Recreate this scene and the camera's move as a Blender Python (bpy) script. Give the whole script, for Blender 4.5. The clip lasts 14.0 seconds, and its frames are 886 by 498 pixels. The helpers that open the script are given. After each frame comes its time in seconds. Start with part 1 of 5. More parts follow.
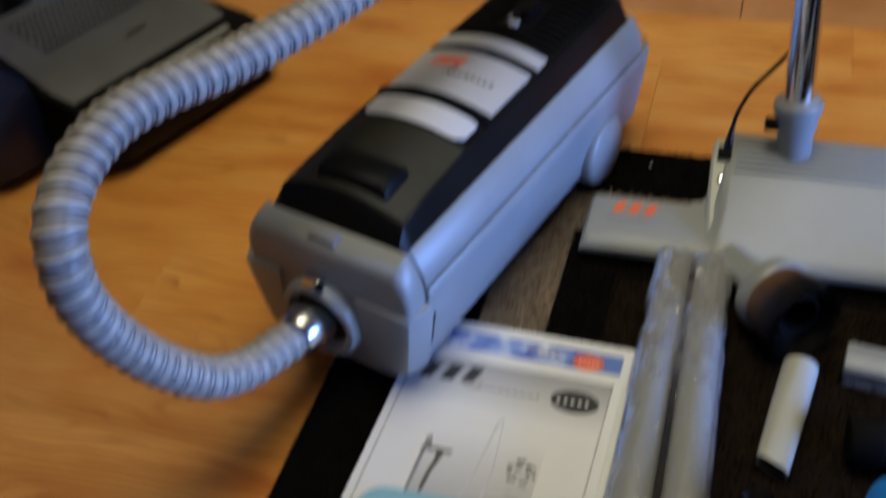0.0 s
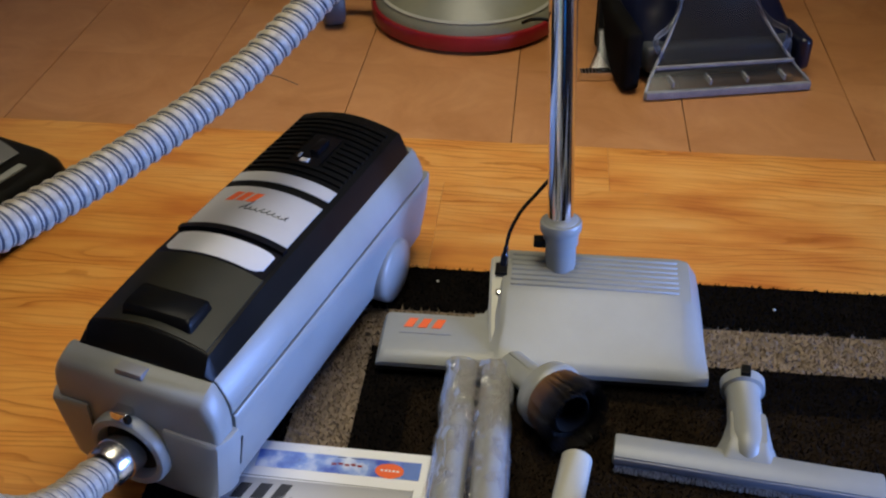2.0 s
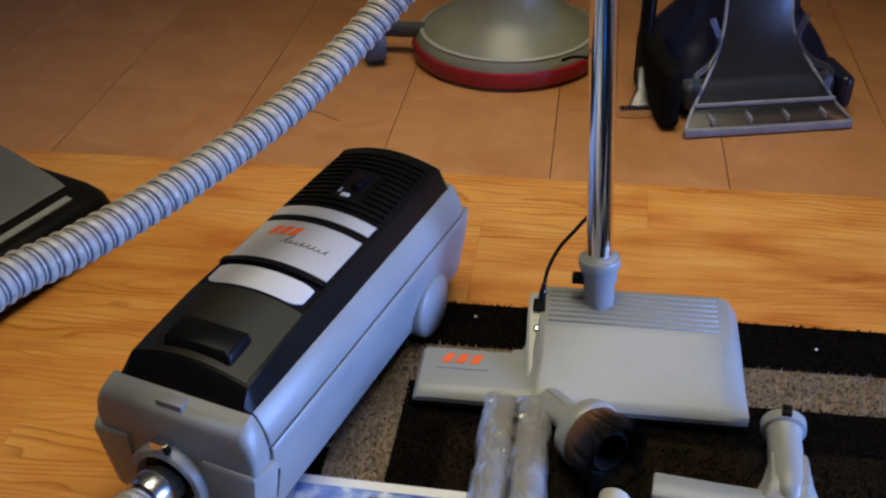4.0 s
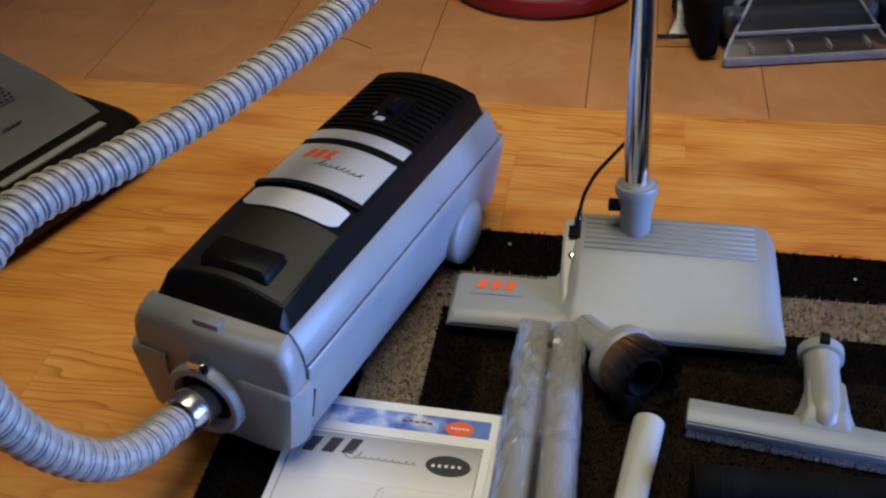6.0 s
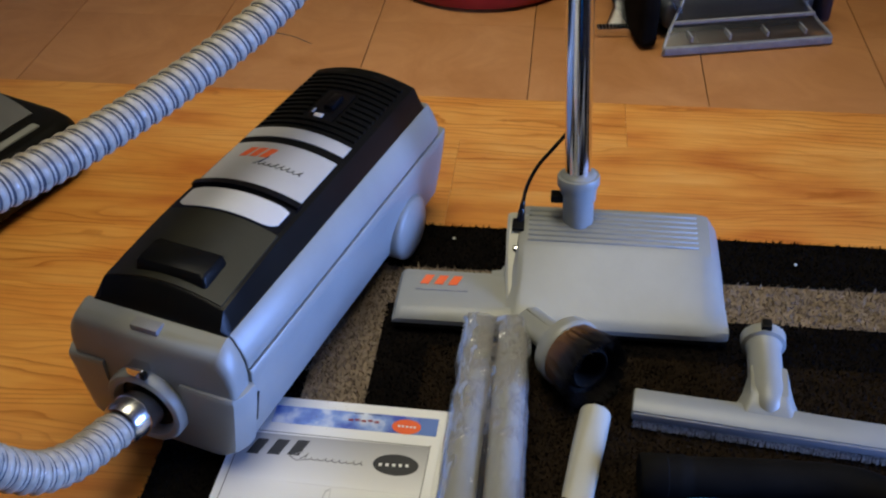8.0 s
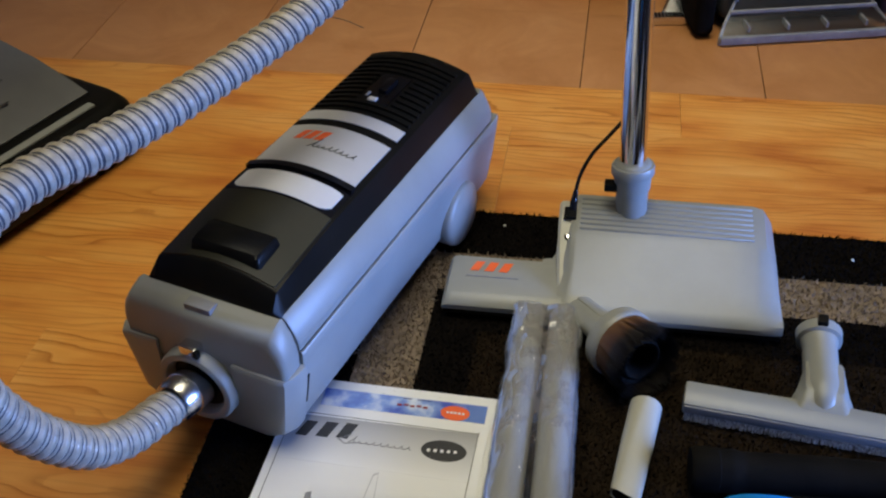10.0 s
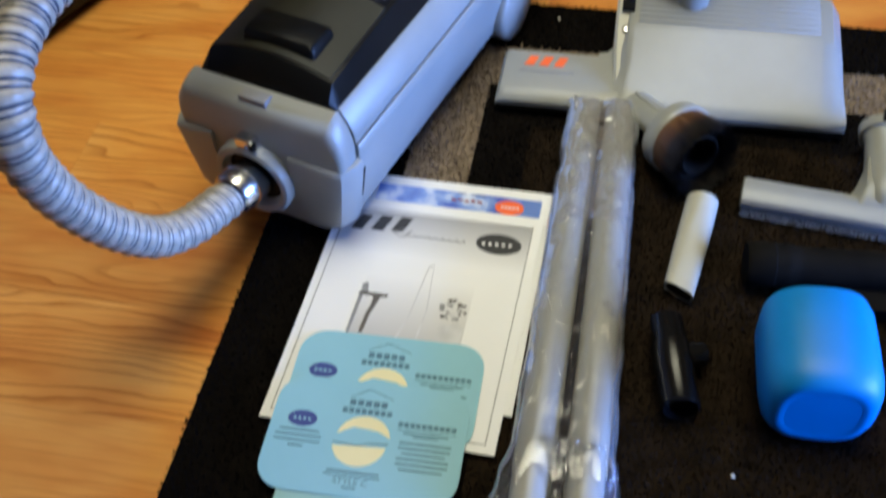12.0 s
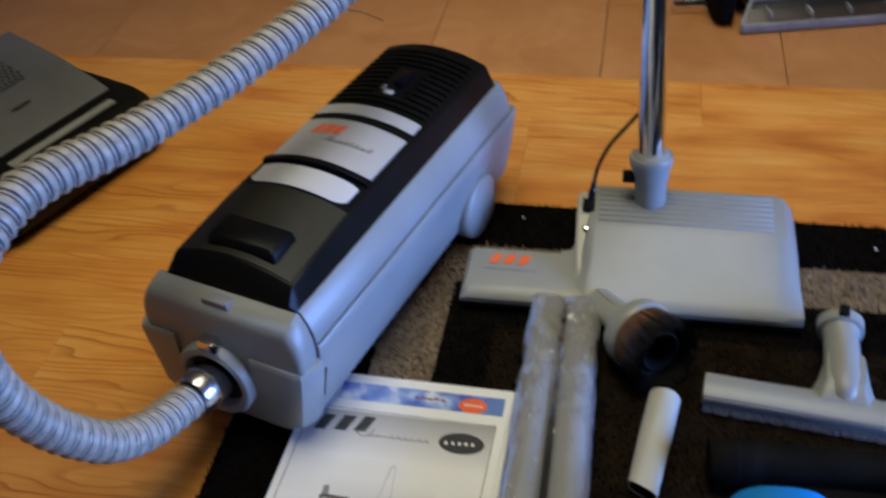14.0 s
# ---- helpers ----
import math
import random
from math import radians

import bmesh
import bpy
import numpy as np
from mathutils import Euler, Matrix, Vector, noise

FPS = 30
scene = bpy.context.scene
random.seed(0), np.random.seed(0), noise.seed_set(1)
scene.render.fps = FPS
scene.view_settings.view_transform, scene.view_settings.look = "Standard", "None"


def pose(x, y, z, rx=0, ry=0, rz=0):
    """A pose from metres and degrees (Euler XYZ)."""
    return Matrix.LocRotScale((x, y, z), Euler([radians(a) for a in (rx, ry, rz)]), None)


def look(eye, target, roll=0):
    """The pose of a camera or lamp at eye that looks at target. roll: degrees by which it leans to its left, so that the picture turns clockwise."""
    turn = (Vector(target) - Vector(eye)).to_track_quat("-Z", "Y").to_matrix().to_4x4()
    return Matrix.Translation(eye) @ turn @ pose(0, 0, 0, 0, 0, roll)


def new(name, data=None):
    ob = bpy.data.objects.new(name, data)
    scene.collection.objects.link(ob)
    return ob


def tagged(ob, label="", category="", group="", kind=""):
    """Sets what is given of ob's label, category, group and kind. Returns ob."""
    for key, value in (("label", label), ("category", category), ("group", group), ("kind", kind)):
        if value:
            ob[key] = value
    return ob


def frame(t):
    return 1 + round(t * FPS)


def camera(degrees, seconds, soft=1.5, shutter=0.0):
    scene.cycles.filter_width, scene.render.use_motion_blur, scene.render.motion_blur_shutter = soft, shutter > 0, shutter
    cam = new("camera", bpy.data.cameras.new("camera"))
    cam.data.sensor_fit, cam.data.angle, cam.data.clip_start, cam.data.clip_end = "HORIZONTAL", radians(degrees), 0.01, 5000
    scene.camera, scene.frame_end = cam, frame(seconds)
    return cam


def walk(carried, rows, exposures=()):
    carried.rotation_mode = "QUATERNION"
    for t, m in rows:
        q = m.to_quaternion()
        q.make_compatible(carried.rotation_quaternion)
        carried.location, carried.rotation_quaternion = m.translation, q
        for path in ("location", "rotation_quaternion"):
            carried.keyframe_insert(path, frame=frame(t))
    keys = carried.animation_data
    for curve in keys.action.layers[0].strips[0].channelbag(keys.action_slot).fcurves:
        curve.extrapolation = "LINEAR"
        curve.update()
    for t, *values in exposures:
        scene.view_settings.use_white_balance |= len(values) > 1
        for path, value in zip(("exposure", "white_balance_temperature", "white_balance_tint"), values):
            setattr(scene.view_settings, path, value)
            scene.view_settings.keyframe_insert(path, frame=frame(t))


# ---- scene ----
cam = camera(46.2, 14.0, soft=2.2, shutter=0.5)
PATH = [
    (0, (0.368, -1.057, 0.781), (-0.153, 0.356, -0.536), -6.0),
    (0.2, (0.370, -1.056, 0.791), (-0.007, 0.071, -0.124), -5.4),
    (0.5, (0.373, -1.056, 0.809), (-0.074, 0.445, -0.435), -4.0),
    (0.7, (0.373, -1.062, 0.822), (0.048, 0.071, -0.106), -3.8),
    (1, (0.378, -1.082, 0.843), (0.037, 0.478, -0.361), -2.2),
    (1.2, (0.383, -1.095, 0.848), (0.196, 0.093, -0.048), -0.6),
    (1.5, (0.390, -1.106, 0.850), (0.168, 0.474, -0.356), -1.0),
    (2, (0.392, -1.109, 0.852), (0.218, 0.498, -0.326), -0.3),
    (2.5, (0.392, -1.105, 0.851), (0.211, 0.489, -0.344), -1.0),
    (3, (0.396, -1.107, 0.846), (0.224, 0.494, -0.341), -1.2),
    (3.5, (0.391, -1.107, 0.854), (0.229, 0.496, -0.331), -0.8),
    (3.7, (0.391, -1.109, 0.855), (0.236, 0.125, 0.017), -0.8),
    (5.8, (0.384, -1.119, 0.836), (0.146, 0.053, -0.071), -2.2),
    (6, (0.383, -1.118, 0.835), (0.089, 0.445, -0.378), -1.9),
    (6.5, (0.383, -1.113, 0.832), (0.119, 0.445, -0.393), -1.6),
    (7, (0.388, -1.113, 0.830), (0.165, 0.443, -0.407), -1.4),
    (7.5, (0.393, -1.109, 0.833), (0.198, 0.459, -0.394), -1.4),
    (10, (0.378, -1.106, 0.828), (0.102, 0.436, -0.415), -1.8),
    (10.2, (0.380, -1.112, 0.826), (0.173, 0.032, -0.123), -2.2),
    (10.5, (0.379, -1.116, 0.818), (0.110, 0.337, -0.530), -2.8),
    (10.7, (0.376, -1.114, 0.812), (0.178, -0.070, -0.246), -3.5),
    (11, (0.368, -1.111, 0.804), (0.112, 0.215, -0.671), -3.8),
    (11.3, (0.371, -1.115, 0.803), (0.166, -0.139, -0.318), -4.1),
    (11.5, (0.372, -1.117, 0.803), (0.060, 0.131, -0.728), -5.4),
    (11.8, (0.362, -1.115, 0.807), (0.138, -0.185, -0.348), -4.7),
    (12, (0.357, -1.113, 0.812), (0.050, 0.167, -0.695), -3.9),
    (12.2, (0.358, -1.117, 0.816), (0.118, -0.107, -0.267), -3.6),
    (12.5, (0.360, -1.120, 0.817), (-0.020, 0.297, -0.542), -3.3),
    (12.7, (0.359, -1.119, 0.819), (0.057, -0.036, -0.173), -3.2),
    (13, (0.363, -1.116, 0.819), (-0.042, 0.372, -0.456), -3.0),
    (13.3, (0.371, -1.115, 0.826), (0.045, 0.026, -0.092), -2.9),
    (13.5, (0.377, -1.113, 0.831), (-0.051, 0.417, -0.383), -2.7),
    (13.7, (0.383, -1.110, 0.832), (0.081, 0.048, -0.073), -2.8),
    (14, (0.391, -1.102, 0.829), (0.061, 0.420, -0.426), -3.6),
]
walk(cam, [(t, look(eye, target, roll)) for t, eye, target, roll in PATH],
     [(0, -0.7, 6450, 4), (1.0, -0.5, 6500, 5), (3.0, -0.4, 6550, 7), (6.0, -0.5, 6500, 5), (10.0, -0.5, 6500, 4), (10.5, -0.35, 6400, 3), (11.0, 0.15, 6350, 1),
      (11.5, 0.15, 6350, 1), (12.0, 0.02, 6350, 1), (12.5, -0.5, 6400, 2), (13.0, -0.6, 6450, 3), (14.0, -0.55, 6450, 3)])

# ---- light ----
world = bpy.data.worlds.new("world")
world.use_nodes = True
scene.world = world
wn = world.node_tree.nodes
sky = wn.new("ShaderNodeTexSky")
sky.sky_type, sky.sun_disc = "NISHITA", False
sky.sun_elevation, sky.sun_rotation = radians(35), radians(100)
wn["Background"].inputs["Strength"].default_value = 0.08
world.node_tree.links.new(sky.outputs[0], wn["Background"].inputs["Color"])


def area_lamp(name, m, sx, sy, watts, colour, spread=180):
    d = bpy.data.lights.new(name, "AREA")
    d.shape, d.size, d.size_y, d.energy, d.color, d.spread = "RECTANGLE", sx, sy, watts, colour, radians(spread)
    ob = new(name, d)
    ob.matrix_world = m
    return ob


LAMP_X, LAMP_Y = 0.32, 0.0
# daylight in the opening of the window on the right, and an assumed ceiling lamp
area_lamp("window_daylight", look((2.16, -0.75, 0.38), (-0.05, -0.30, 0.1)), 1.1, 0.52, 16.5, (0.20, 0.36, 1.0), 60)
# unseen lamp, its spread narrowed so that the edges fall darker
area_lamp("assumed_ceiling_glow", look((LAMP_X, LAMP_Y, 2.335), (LAMP_X, LAMP_Y + 0.001, 0.0)), 1.46, 1.46, 9.4, (1.0, 0.905, 0.69), 62)


# ---- materials ----
def material(name, base=(0.5, 0.5, 0.5), rough=0.5, metal=0.0, spec=0.5):
    m = bpy.data.materials.new(name)
    m.use_nodes = True
    b = m.node_tree.nodes["Principled BSDF"]
    b.inputs["Base Color"].default_value = (*base, 1)
    b.inputs["Roughness"].default_value = rough
    b.inputs["Metallic"].default_value = metal
    b.inputs["Specular IOR Level"].default_value = spec
    return m


def node(m, kind, **values):
    n = m.node_tree.nodes.new(kind)
    for k, v in values.items():
        n.inputs[k.replace("_", " ")].default_value = v
    return n


def wire(m, a, b):
    m.node_tree.links.new(a, b)


def coords(m, scale=(1, 1, 1), kind="Object", random_shift=False):
    c = m.node_tree.nodes.new("ShaderNodeTexCoord")
    p = m.node_tree.nodes.new("ShaderNodeMapping")
    p.inputs["Scale"].default_value = scale
    wire(m, c.outputs[kind], p.inputs["Vector"])
    if random_shift:
        o = m.node_tree.nodes.new("ShaderNodeObjectInfo")
        k = m.node_tree.nodes.new("ShaderNodeVectorMath")
        k.operation = "SCALE"
        k.inputs[0].default_value = (37.0, 19.0, 7.0)
        wire(m, o.outputs["Random"], k.inputs["Scale"])
        wire(m, k.outputs[0], p.inputs["Location"])
    return p.outputs[0]


def ramp(m, fac, stops):
    r = m.node_tree.nodes.new("ShaderNodeValToRGB")
    e = r.color_ramp.elements
    while len(e) < len(stops):
        e.new(0.5)
    for k, (p, c) in zip(e, stops):
        k.position, k.color = p, (*c, 1)
    wire(m, fac, r.inputs[0])
    return r.outputs[0]


def bsdf(m):
    return m.node_tree.nodes["Principled BSDF"]


def bump(m, height, strength=0.2, distance=0.001):
    b = node(m, "ShaderNodeBump", Strength=strength, Distance=distance)
    wire(m, height, b.inputs["Height"])
    wire(m, b.outputs[0], bsdf(m).inputs["Normal"])


def mottled(name, a, b, rough, scale=14.0, fine=260.0, strength=0.12, metal=0.0, rough_var=0.12, distance=0.0006):
    """A surface with blotches of two colours, fine relief and uneven gloss."""
    m = material(name, a, rough, metal)
    v = coords(m)
    n = node(m, "ShaderNodeTexNoise", Scale=scale, Detail=5.0, Roughness=0.6)
    wire(m, v, n.inputs["Vector"])
    wire(m, ramp(m, n.outputs["Fac"], [(0.3, a), (0.72, b)]), bsdf(m).inputs["Base Color"])
    f = node(m, "ShaderNodeTexNoise", Scale=fine, Detail=2.0)
    wire(m, v, f.inputs["Vector"])
    bump(m, f.outputs["Fac"], strength, distance)
    r = node(m, "ShaderNodeMapRange")
    r.inputs["To Min"].default_value, r.inputs["To Max"].default_value = rough - rough_var / 2, rough + rough_var / 2
    wire(m, n.outputs["Fac"], r.inputs["Value"])
    wire(m, r.outputs[0], bsdf(m).inputs["Roughness"])
    return m


def mixed(m, kind, amount, a, b):
    n = m.node_tree.nodes.new("ShaderNodeMixRGB")
    n.blend_type = kind
    n.inputs[0].default_value = amount
    wire(m, a, n.inputs[1])
    wire(m, b, n.inputs[2])
    return n.outputs[0]


def wood_material():
    """Orange oak print: flame-shaped growth lines, fine pores, reddish clouds, a tone for each plank."""
    m = material("wood_laminate", rough=0.30)
    flat = coords(m, (1.0, 1.0, 1.0), random_shift=True)
    # growth lines: bands across the plank, drawn out into long flames
    sway = node(m, "ShaderNodeTexNoise", Scale=1.0, Detail=2.0, Roughness=0.5)
    wire(m, coords(m, (2.6, 13.0, 1.0), random_shift=True), sway.inputs["Vector"])
    push = m.node_tree.nodes.new("ShaderNodeVectorMath")
    push.operation = "MULTIPLY_ADD"
    push.inputs[1].default_value = (0.0, 0.115, 0.0)
    wire(m, sway.outputs["Color"], push.inputs[0])
    wire(m, flat, push.inputs[2])
    wave = node(m, "ShaderNodeTexWave", Scale=25.0, Distortion=0.9, Detail=3.0, Detail_Scale=1.4)
    wave.bands_direction, wave.wave_profile = "Y", "SAW"
    wire(m, push.outputs[0], wave.inputs["Vector"])
    lines = ramp(m, wave.outputs["Fac"], [(0.0, (0.98, 0.97, 0.95)), (0.55, (1.0, 1.0, 1.0)), (0.78, (0.87, 0.78, 0.66)), (0.94, (0.60, 0.44, 0.30)), (1.0, (0.88, 0.81, 0.72))])
    strength = node(m, "ShaderNodeTexNoise", Scale=1.0, Detail=1.0)
    wire(m, coords(m, (1.6, 9.0, 1.0), random_shift=True), strength.inputs["Vector"])
    # clouds and grain
    cloud = node(m, "ShaderNodeTexNoise", Scale=1.0, Detail=3.0, Roughness=0.55)
    wire(m, coords(m, (5.0, 15.0, 1.0), random_shift=True), cloud.inputs["Vector"])
    base = ramp(m, cloud.outputs["Fac"], [(0.30, (0.55, 0.185, 0.038)), (0.43, (0.70, 0.29, 0.060)), (0.56, (0.77, 0.36, 0.082)), (0.74, (0.83, 0.44, 0.125))])
    pores = node(m, "ShaderNodeTexNoise", Scale=3.0, Detail=3.0)
    wire(m, coords(m, (2.2, 85.0, 1.0), random_shift=True), pores.inputs["Vector"])
    dark = ramp(m, pores.outputs["Fac"], [(0.34, (0.82, 0.76, 0.68)), (0.50, (1, 1, 1))])
    lined = mixed(m, "MULTIPLY", 0.9, base, lines)
    soft = m.node_tree.nodes.new("ShaderNodeMixRGB")
    wire(m, ramp(m, strength.outputs["Fac"], [(0.38, (0.15, 0.15, 0.15)), (0.60, (1, 1, 1))]), soft.inputs[0])
    wire(m, base, soft.inputs[1])
    wire(m, lined, soft.inputs[2])
    col = mixed(m, "MULTIPLY", 0.6, soft.outputs[0], dark)
    info = m.node_tree.nodes.new("ShaderNodeObjectInfo")
    tone = ramp(m, info.outputs["Random"], [(0.0, (0.90, 0.86, 0.82)), (1.0, (1.05, 1.03, 1.0))])
    wire(m, mixed(m, "MULTIPLY", 1.0, col, tone), bsdf(m).inputs["Base Color"])
    gloss = node(m, "ShaderNodeMapRange")
    gloss.inputs["To Min"].default_value, gloss.inputs["To Max"].default_value = 0.24, 0.38
    wire(m, cloud.outputs["Fac"], gloss.inputs["Value"])
    wire(m, gloss.outputs[0], bsdf(m).inputs["Roughness"])
    bump(m, pores.outputs["Fac"], 0.15, 0.0005)
    return m


def tile_material():
    m = material("stone_look_laminate", rough=0.42)
    v = coords(m, (1, 1, 1), random_shift=True)
    n = node(m, "ShaderNodeTexNoise", Scale=7.0, Detail=7.0, Roughness=0.65, Distortion=0.8)
    wire(m, v, n.inputs["Vector"])
    wire(m, ramp(m, n.outputs["Fac"], [(0.25, (0.40, 0.165, 0.050)), (0.5, (0.50, 0.225, 0.080)), (0.75, (0.60, 0.29, 0.112))]), bsdf(m).inputs["Base Color"])
    f = node(m, "ShaderNodeTexNoise", Scale=90.0, Detail=4.0)
    wire(m, v, f.inputs["Vector"])
    bump(m, f.outputs["Fac"], 0.15, 0.0008)
    return m


def film_material(name, tint, gain, least, stretch, strength, rough=0.14):
    """Thin clear plastic: see-through, with gloss that its creases break up."""
    m = bpy.data.materials.new(name)
    m.use_nodes = True
    t = m.node_tree
    t.nodes.clear()
    out = t.nodes.new("ShaderNodeOutputMaterial")
    clear, gloss, mix = (t.nodes.new(k) for k in ("ShaderNodeBsdfTransparent", "ShaderNodeBsdfPrincipled", "ShaderNodeMixShader"))
    clear.inputs[0].default_value = (*tint, 1)
    gloss.inputs["Base Color"].default_value = (0.85, 0.86, 0.88, 1)
    gloss.inputs["Metallic"].default_value, gloss.inputs["Roughness"].default_value = 0.8, rough
    fres = t.nodes.new("ShaderNodeFresnel")
    fres.inputs["IOR"].default_value = 1.45
    add = t.nodes.new("ShaderNodeMath")
    add.operation = "MULTIPLY_ADD"
    add.inputs[1].default_value, add.inputs[2].default_value = gain, least
    v = coords(m, stretch)
    n = node(m, "ShaderNodeTexNoise", Scale=1.0, Detail=3.0, Distortion=0.6)
    b = node(m, "ShaderNodeBump", Strength=strength, Distance=0.004)
    for a, z in ((v, n.inputs["Vector"]), (ramp(m, n.outputs["Fac"], [(0.50, (0, 0, 0)), (0.72, (1, 1, 1))]), b.inputs["Height"]), (b.outputs[0], gloss.inputs["Normal"]), (fres.outputs[0], add.inputs[0]), (add.outputs[0], mix.inputs[0]),
                 (clear.outputs[0], mix.inputs[1]), (gloss.outputs[0], mix.inputs[2]), (mix.outputs[0], out.inputs[0])):
        t.links.new(a, z)
    return m


def banner_material():
    m = material("printed_sky", rough=0.4)
    n = node(m, "ShaderNodeTexNoise", Scale=26.0, Detail=5.0)
    wire(m, coords(m), n.inputs["Vector"])
    wire(m, ramp(m, n.outputs["Fac"], [(0.38, (0.06, 0.10, 0.50)), (0.5, (0.22, 0.34, 0.72)), (0.62, (0.72, 0.78, 0.90))]), bsdf(m).inputs["Base Color"])
    return m


def fade_material(name, a, b, axis):
    """Printed fade from a to b along an axis of the object's box."""
    m = material(name, a, 0.45)
    s = m.node_tree.nodes.new("ShaderNodeSeparateXYZ")
    wire(m, coords(m, kind="Generated"), s.inputs[0])
    wire(m, ramp(m, s.outputs[axis], [(0.0, a), (1.0, b)]), bsdf(m).inputs["Base Color"])
    return m


GREY = mottled("grey_plastic", (0.245, 0.250, 0.230), (0.300, 0.304, 0.280), 0.40, 9, 420, 0.10)
GREY_DARK = mottled("darker_grey_plastic", (0.20, 0.20, 0.21), (0.24, 0.24, 0.25), 0.45, 12, 400, 0.1)
STEEL = mottled("satin_steel", (0.55, 0.55, 0.55), (0.66, 0.66, 0.66), 0.26, 30, 300, 0.05, metal=1.0)
WAND_GREY = mottled("light_grey_plastic", (0.33, 0.33, 0.30), (0.39, 0.385, 0.35), 0.38, 10, 400, 0.08)
CREAM = mottled("pale_grey_plastic", (0.38, 0.37, 0.31), (0.44, 0.43, 0.36), 0.4, 12, 400, 0.08)
BLACK = mottled("black_plastic", (0.004, 0.004, 0.004), (0.009, 0.0085, 0.007), 0.36, 10, 600, 0.12)
bsdf(BLACK).inputs["Specular IOR Level"].default_value = 0.10
BLACK_SMOOTH = mottled("smooth_black_plastic", (0.004, 0.004, 0.005), (0.008, 0.008, 0.009), 0.18, 10, 300, 0.03)
bsdf(BLACK_SMOOTH).inputs["Specular IOR Level"].default_value = 0.3
RUBBER = mottled("dark_rubber", (0.005, 0.0047, 0.0044), (0.011, 0.0102, 0.0092), 0.7, 20, 300, 0.2)
bsdf(RUBBER).inputs["Specular IOR Level"].default_value = 0.03
# black door plastic; the ceiling's olive reflection is mixed into its base colour
DOOR_SHEEN = mottled("satin_black_plastic_olive_sheen", (0.016, 0.016, 0.011), (0.026, 0.025, 0.017), 0.36, 10, 600, 0.12)
bsdf(DOOR_SHEEN).inputs["Specular IOR Level"].default_value = 0.3
SILVER = mottled("brushed_silver_print", (0.50, 0.50, 0.51), (0.58, 0.58, 0.59), 0.38, 8, 500, 0.05, metal=0.25)
WHITE_GREY = mottled("pale_handle_plastic", (0.55, 0.55, 0.56), (0.62, 0.62, 0.63), 0.4, 10, 300, 0.05)
CHROME = mottled("chrome", (0.74, 0.74, 0.75), (0.84, 0.84, 0.84), 0.12, 20, 120, 0.02, metal=1.0, rough_var=0.06)
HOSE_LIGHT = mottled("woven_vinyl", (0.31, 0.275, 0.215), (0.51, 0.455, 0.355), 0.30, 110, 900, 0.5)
HOSE_DARK = mottled("dark_hose_thread", (0.035, 0.038, 0.048), (0.085, 0.09, 0.105), 0.55, 60, 900, 0.4)
ORANGE = mottled("orange_print", (0.85, 0.13, 0.03), (0.95, 0.18, 0.05), 0.4)
INK = mottled("black_ink", (0.02, 0.02, 0.022), (0.035, 0.035, 0.035), 0.5)
GREY_INK = mottled("grey_ink", (0.22, 0.22, 0.23), (0.30, 0.30, 0.31), 0.5, 120)
DARK_INK = mottled("brown_grey_ink", (0.085, 0.075, 0.068), (0.13, 0.115, 0.105), 0.5, 120)
PALE_INK = mottled("pale_grey_ink", (0.50, 0.50, 0.51), (0.68, 0.68, 0.69), 0.5, 40)
BLUE_INK = mottled("navy_ink", (0.02, 0.04, 0.20), (0.03, 0.06, 0.26), 0.5)
TEAL_INK = mottled("teal_ink", (0.06, 0.16, 0.22), (0.09, 0.20, 0.27), 0.5)
SKY_BLUE = mottled("flat_blue_ink", (0.10, 0.18, 0.52), (0.14, 0.24, 0.60), 0.45)
PAPER = mottled("white_paper", (0.80, 0.80, 0.80), (0.85, 0.85, 0.84), 0.5, 6, 300, 0.05)
PAPER_EDGE = mottled("inner_pages", (0.62, 0.60, 0.55), (0.72, 0.70, 0.66), 0.6, 200, 300, 0.1)
CARD_BLUE = mottled("light_blue_card", (0.24, 0.50, 0.60), (0.28, 0.55, 0.65), 0.5, 9, 400, 0.08)
BAG_BLUE = mottled("pale_teal_paper", (0.32, 0.55, 0.58), (0.38, 0.61, 0.63), 0.6, 9, 300, 0.2)
YELLOW = mottled("cream_print", (0.80, 0.72, 0.38), (0.86, 0.78, 0.46), 0.5)
BLUE_CUP = mottled("bright_blue_plastic", (0.004, 0.20, 0.60), (0.006, 0.23, 0.68), 0.48, 14, 500, 0.06)
RED = mottled("dark_red_bumper", (0.22, 0.008, 0.012), (0.32, 0.015, 0.02), 0.35, 16)
GREEN_GREY = mottled("grey_green_plastic", (0.20, 0.20, 0.14), (0.28, 0.28, 0.20), 0.35, 9)
NAVY = mottled("navy_plastic", (0.005, 0.007, 0.024), (0.009, 0.013, 0.046), 0.3, 9)
SLATE = mottled("slate_plastic", (0.05, 0.06, 0.08), (0.08, 0.09, 0.11), 0.45, 12)
SILVER_GREY = mottled("silver_grey_plastic", (0.085, 0.085, 0.088), (0.12, 0.12, 0.123), 0.4, 9)
LENS_BLUE = mottled("pale_blue_plastic", (0.09, 0.15, 0.22), (0.13, 0.20, 0.28), 0.18, 9)
BROWN_HAIR = mottled("brown_bristle", (0.10, 0.045, 0.016), (0.19, 0.095, 0.04), 0.55, 60)
# brown runs to black at the tips: shade of the hollow ring painted in
BROWN_HAIR_SHADED = material("brown_bristle_shaded_tips", rough=0.55)
sep = BROWN_HAIR_SHADED.node_tree.nodes.new("ShaderNodeSeparateXYZ")
wire(BROWN_HAIR_SHADED, coords(BROWN_HAIR_SHADED, kind="Generated"), sep.inputs[0])
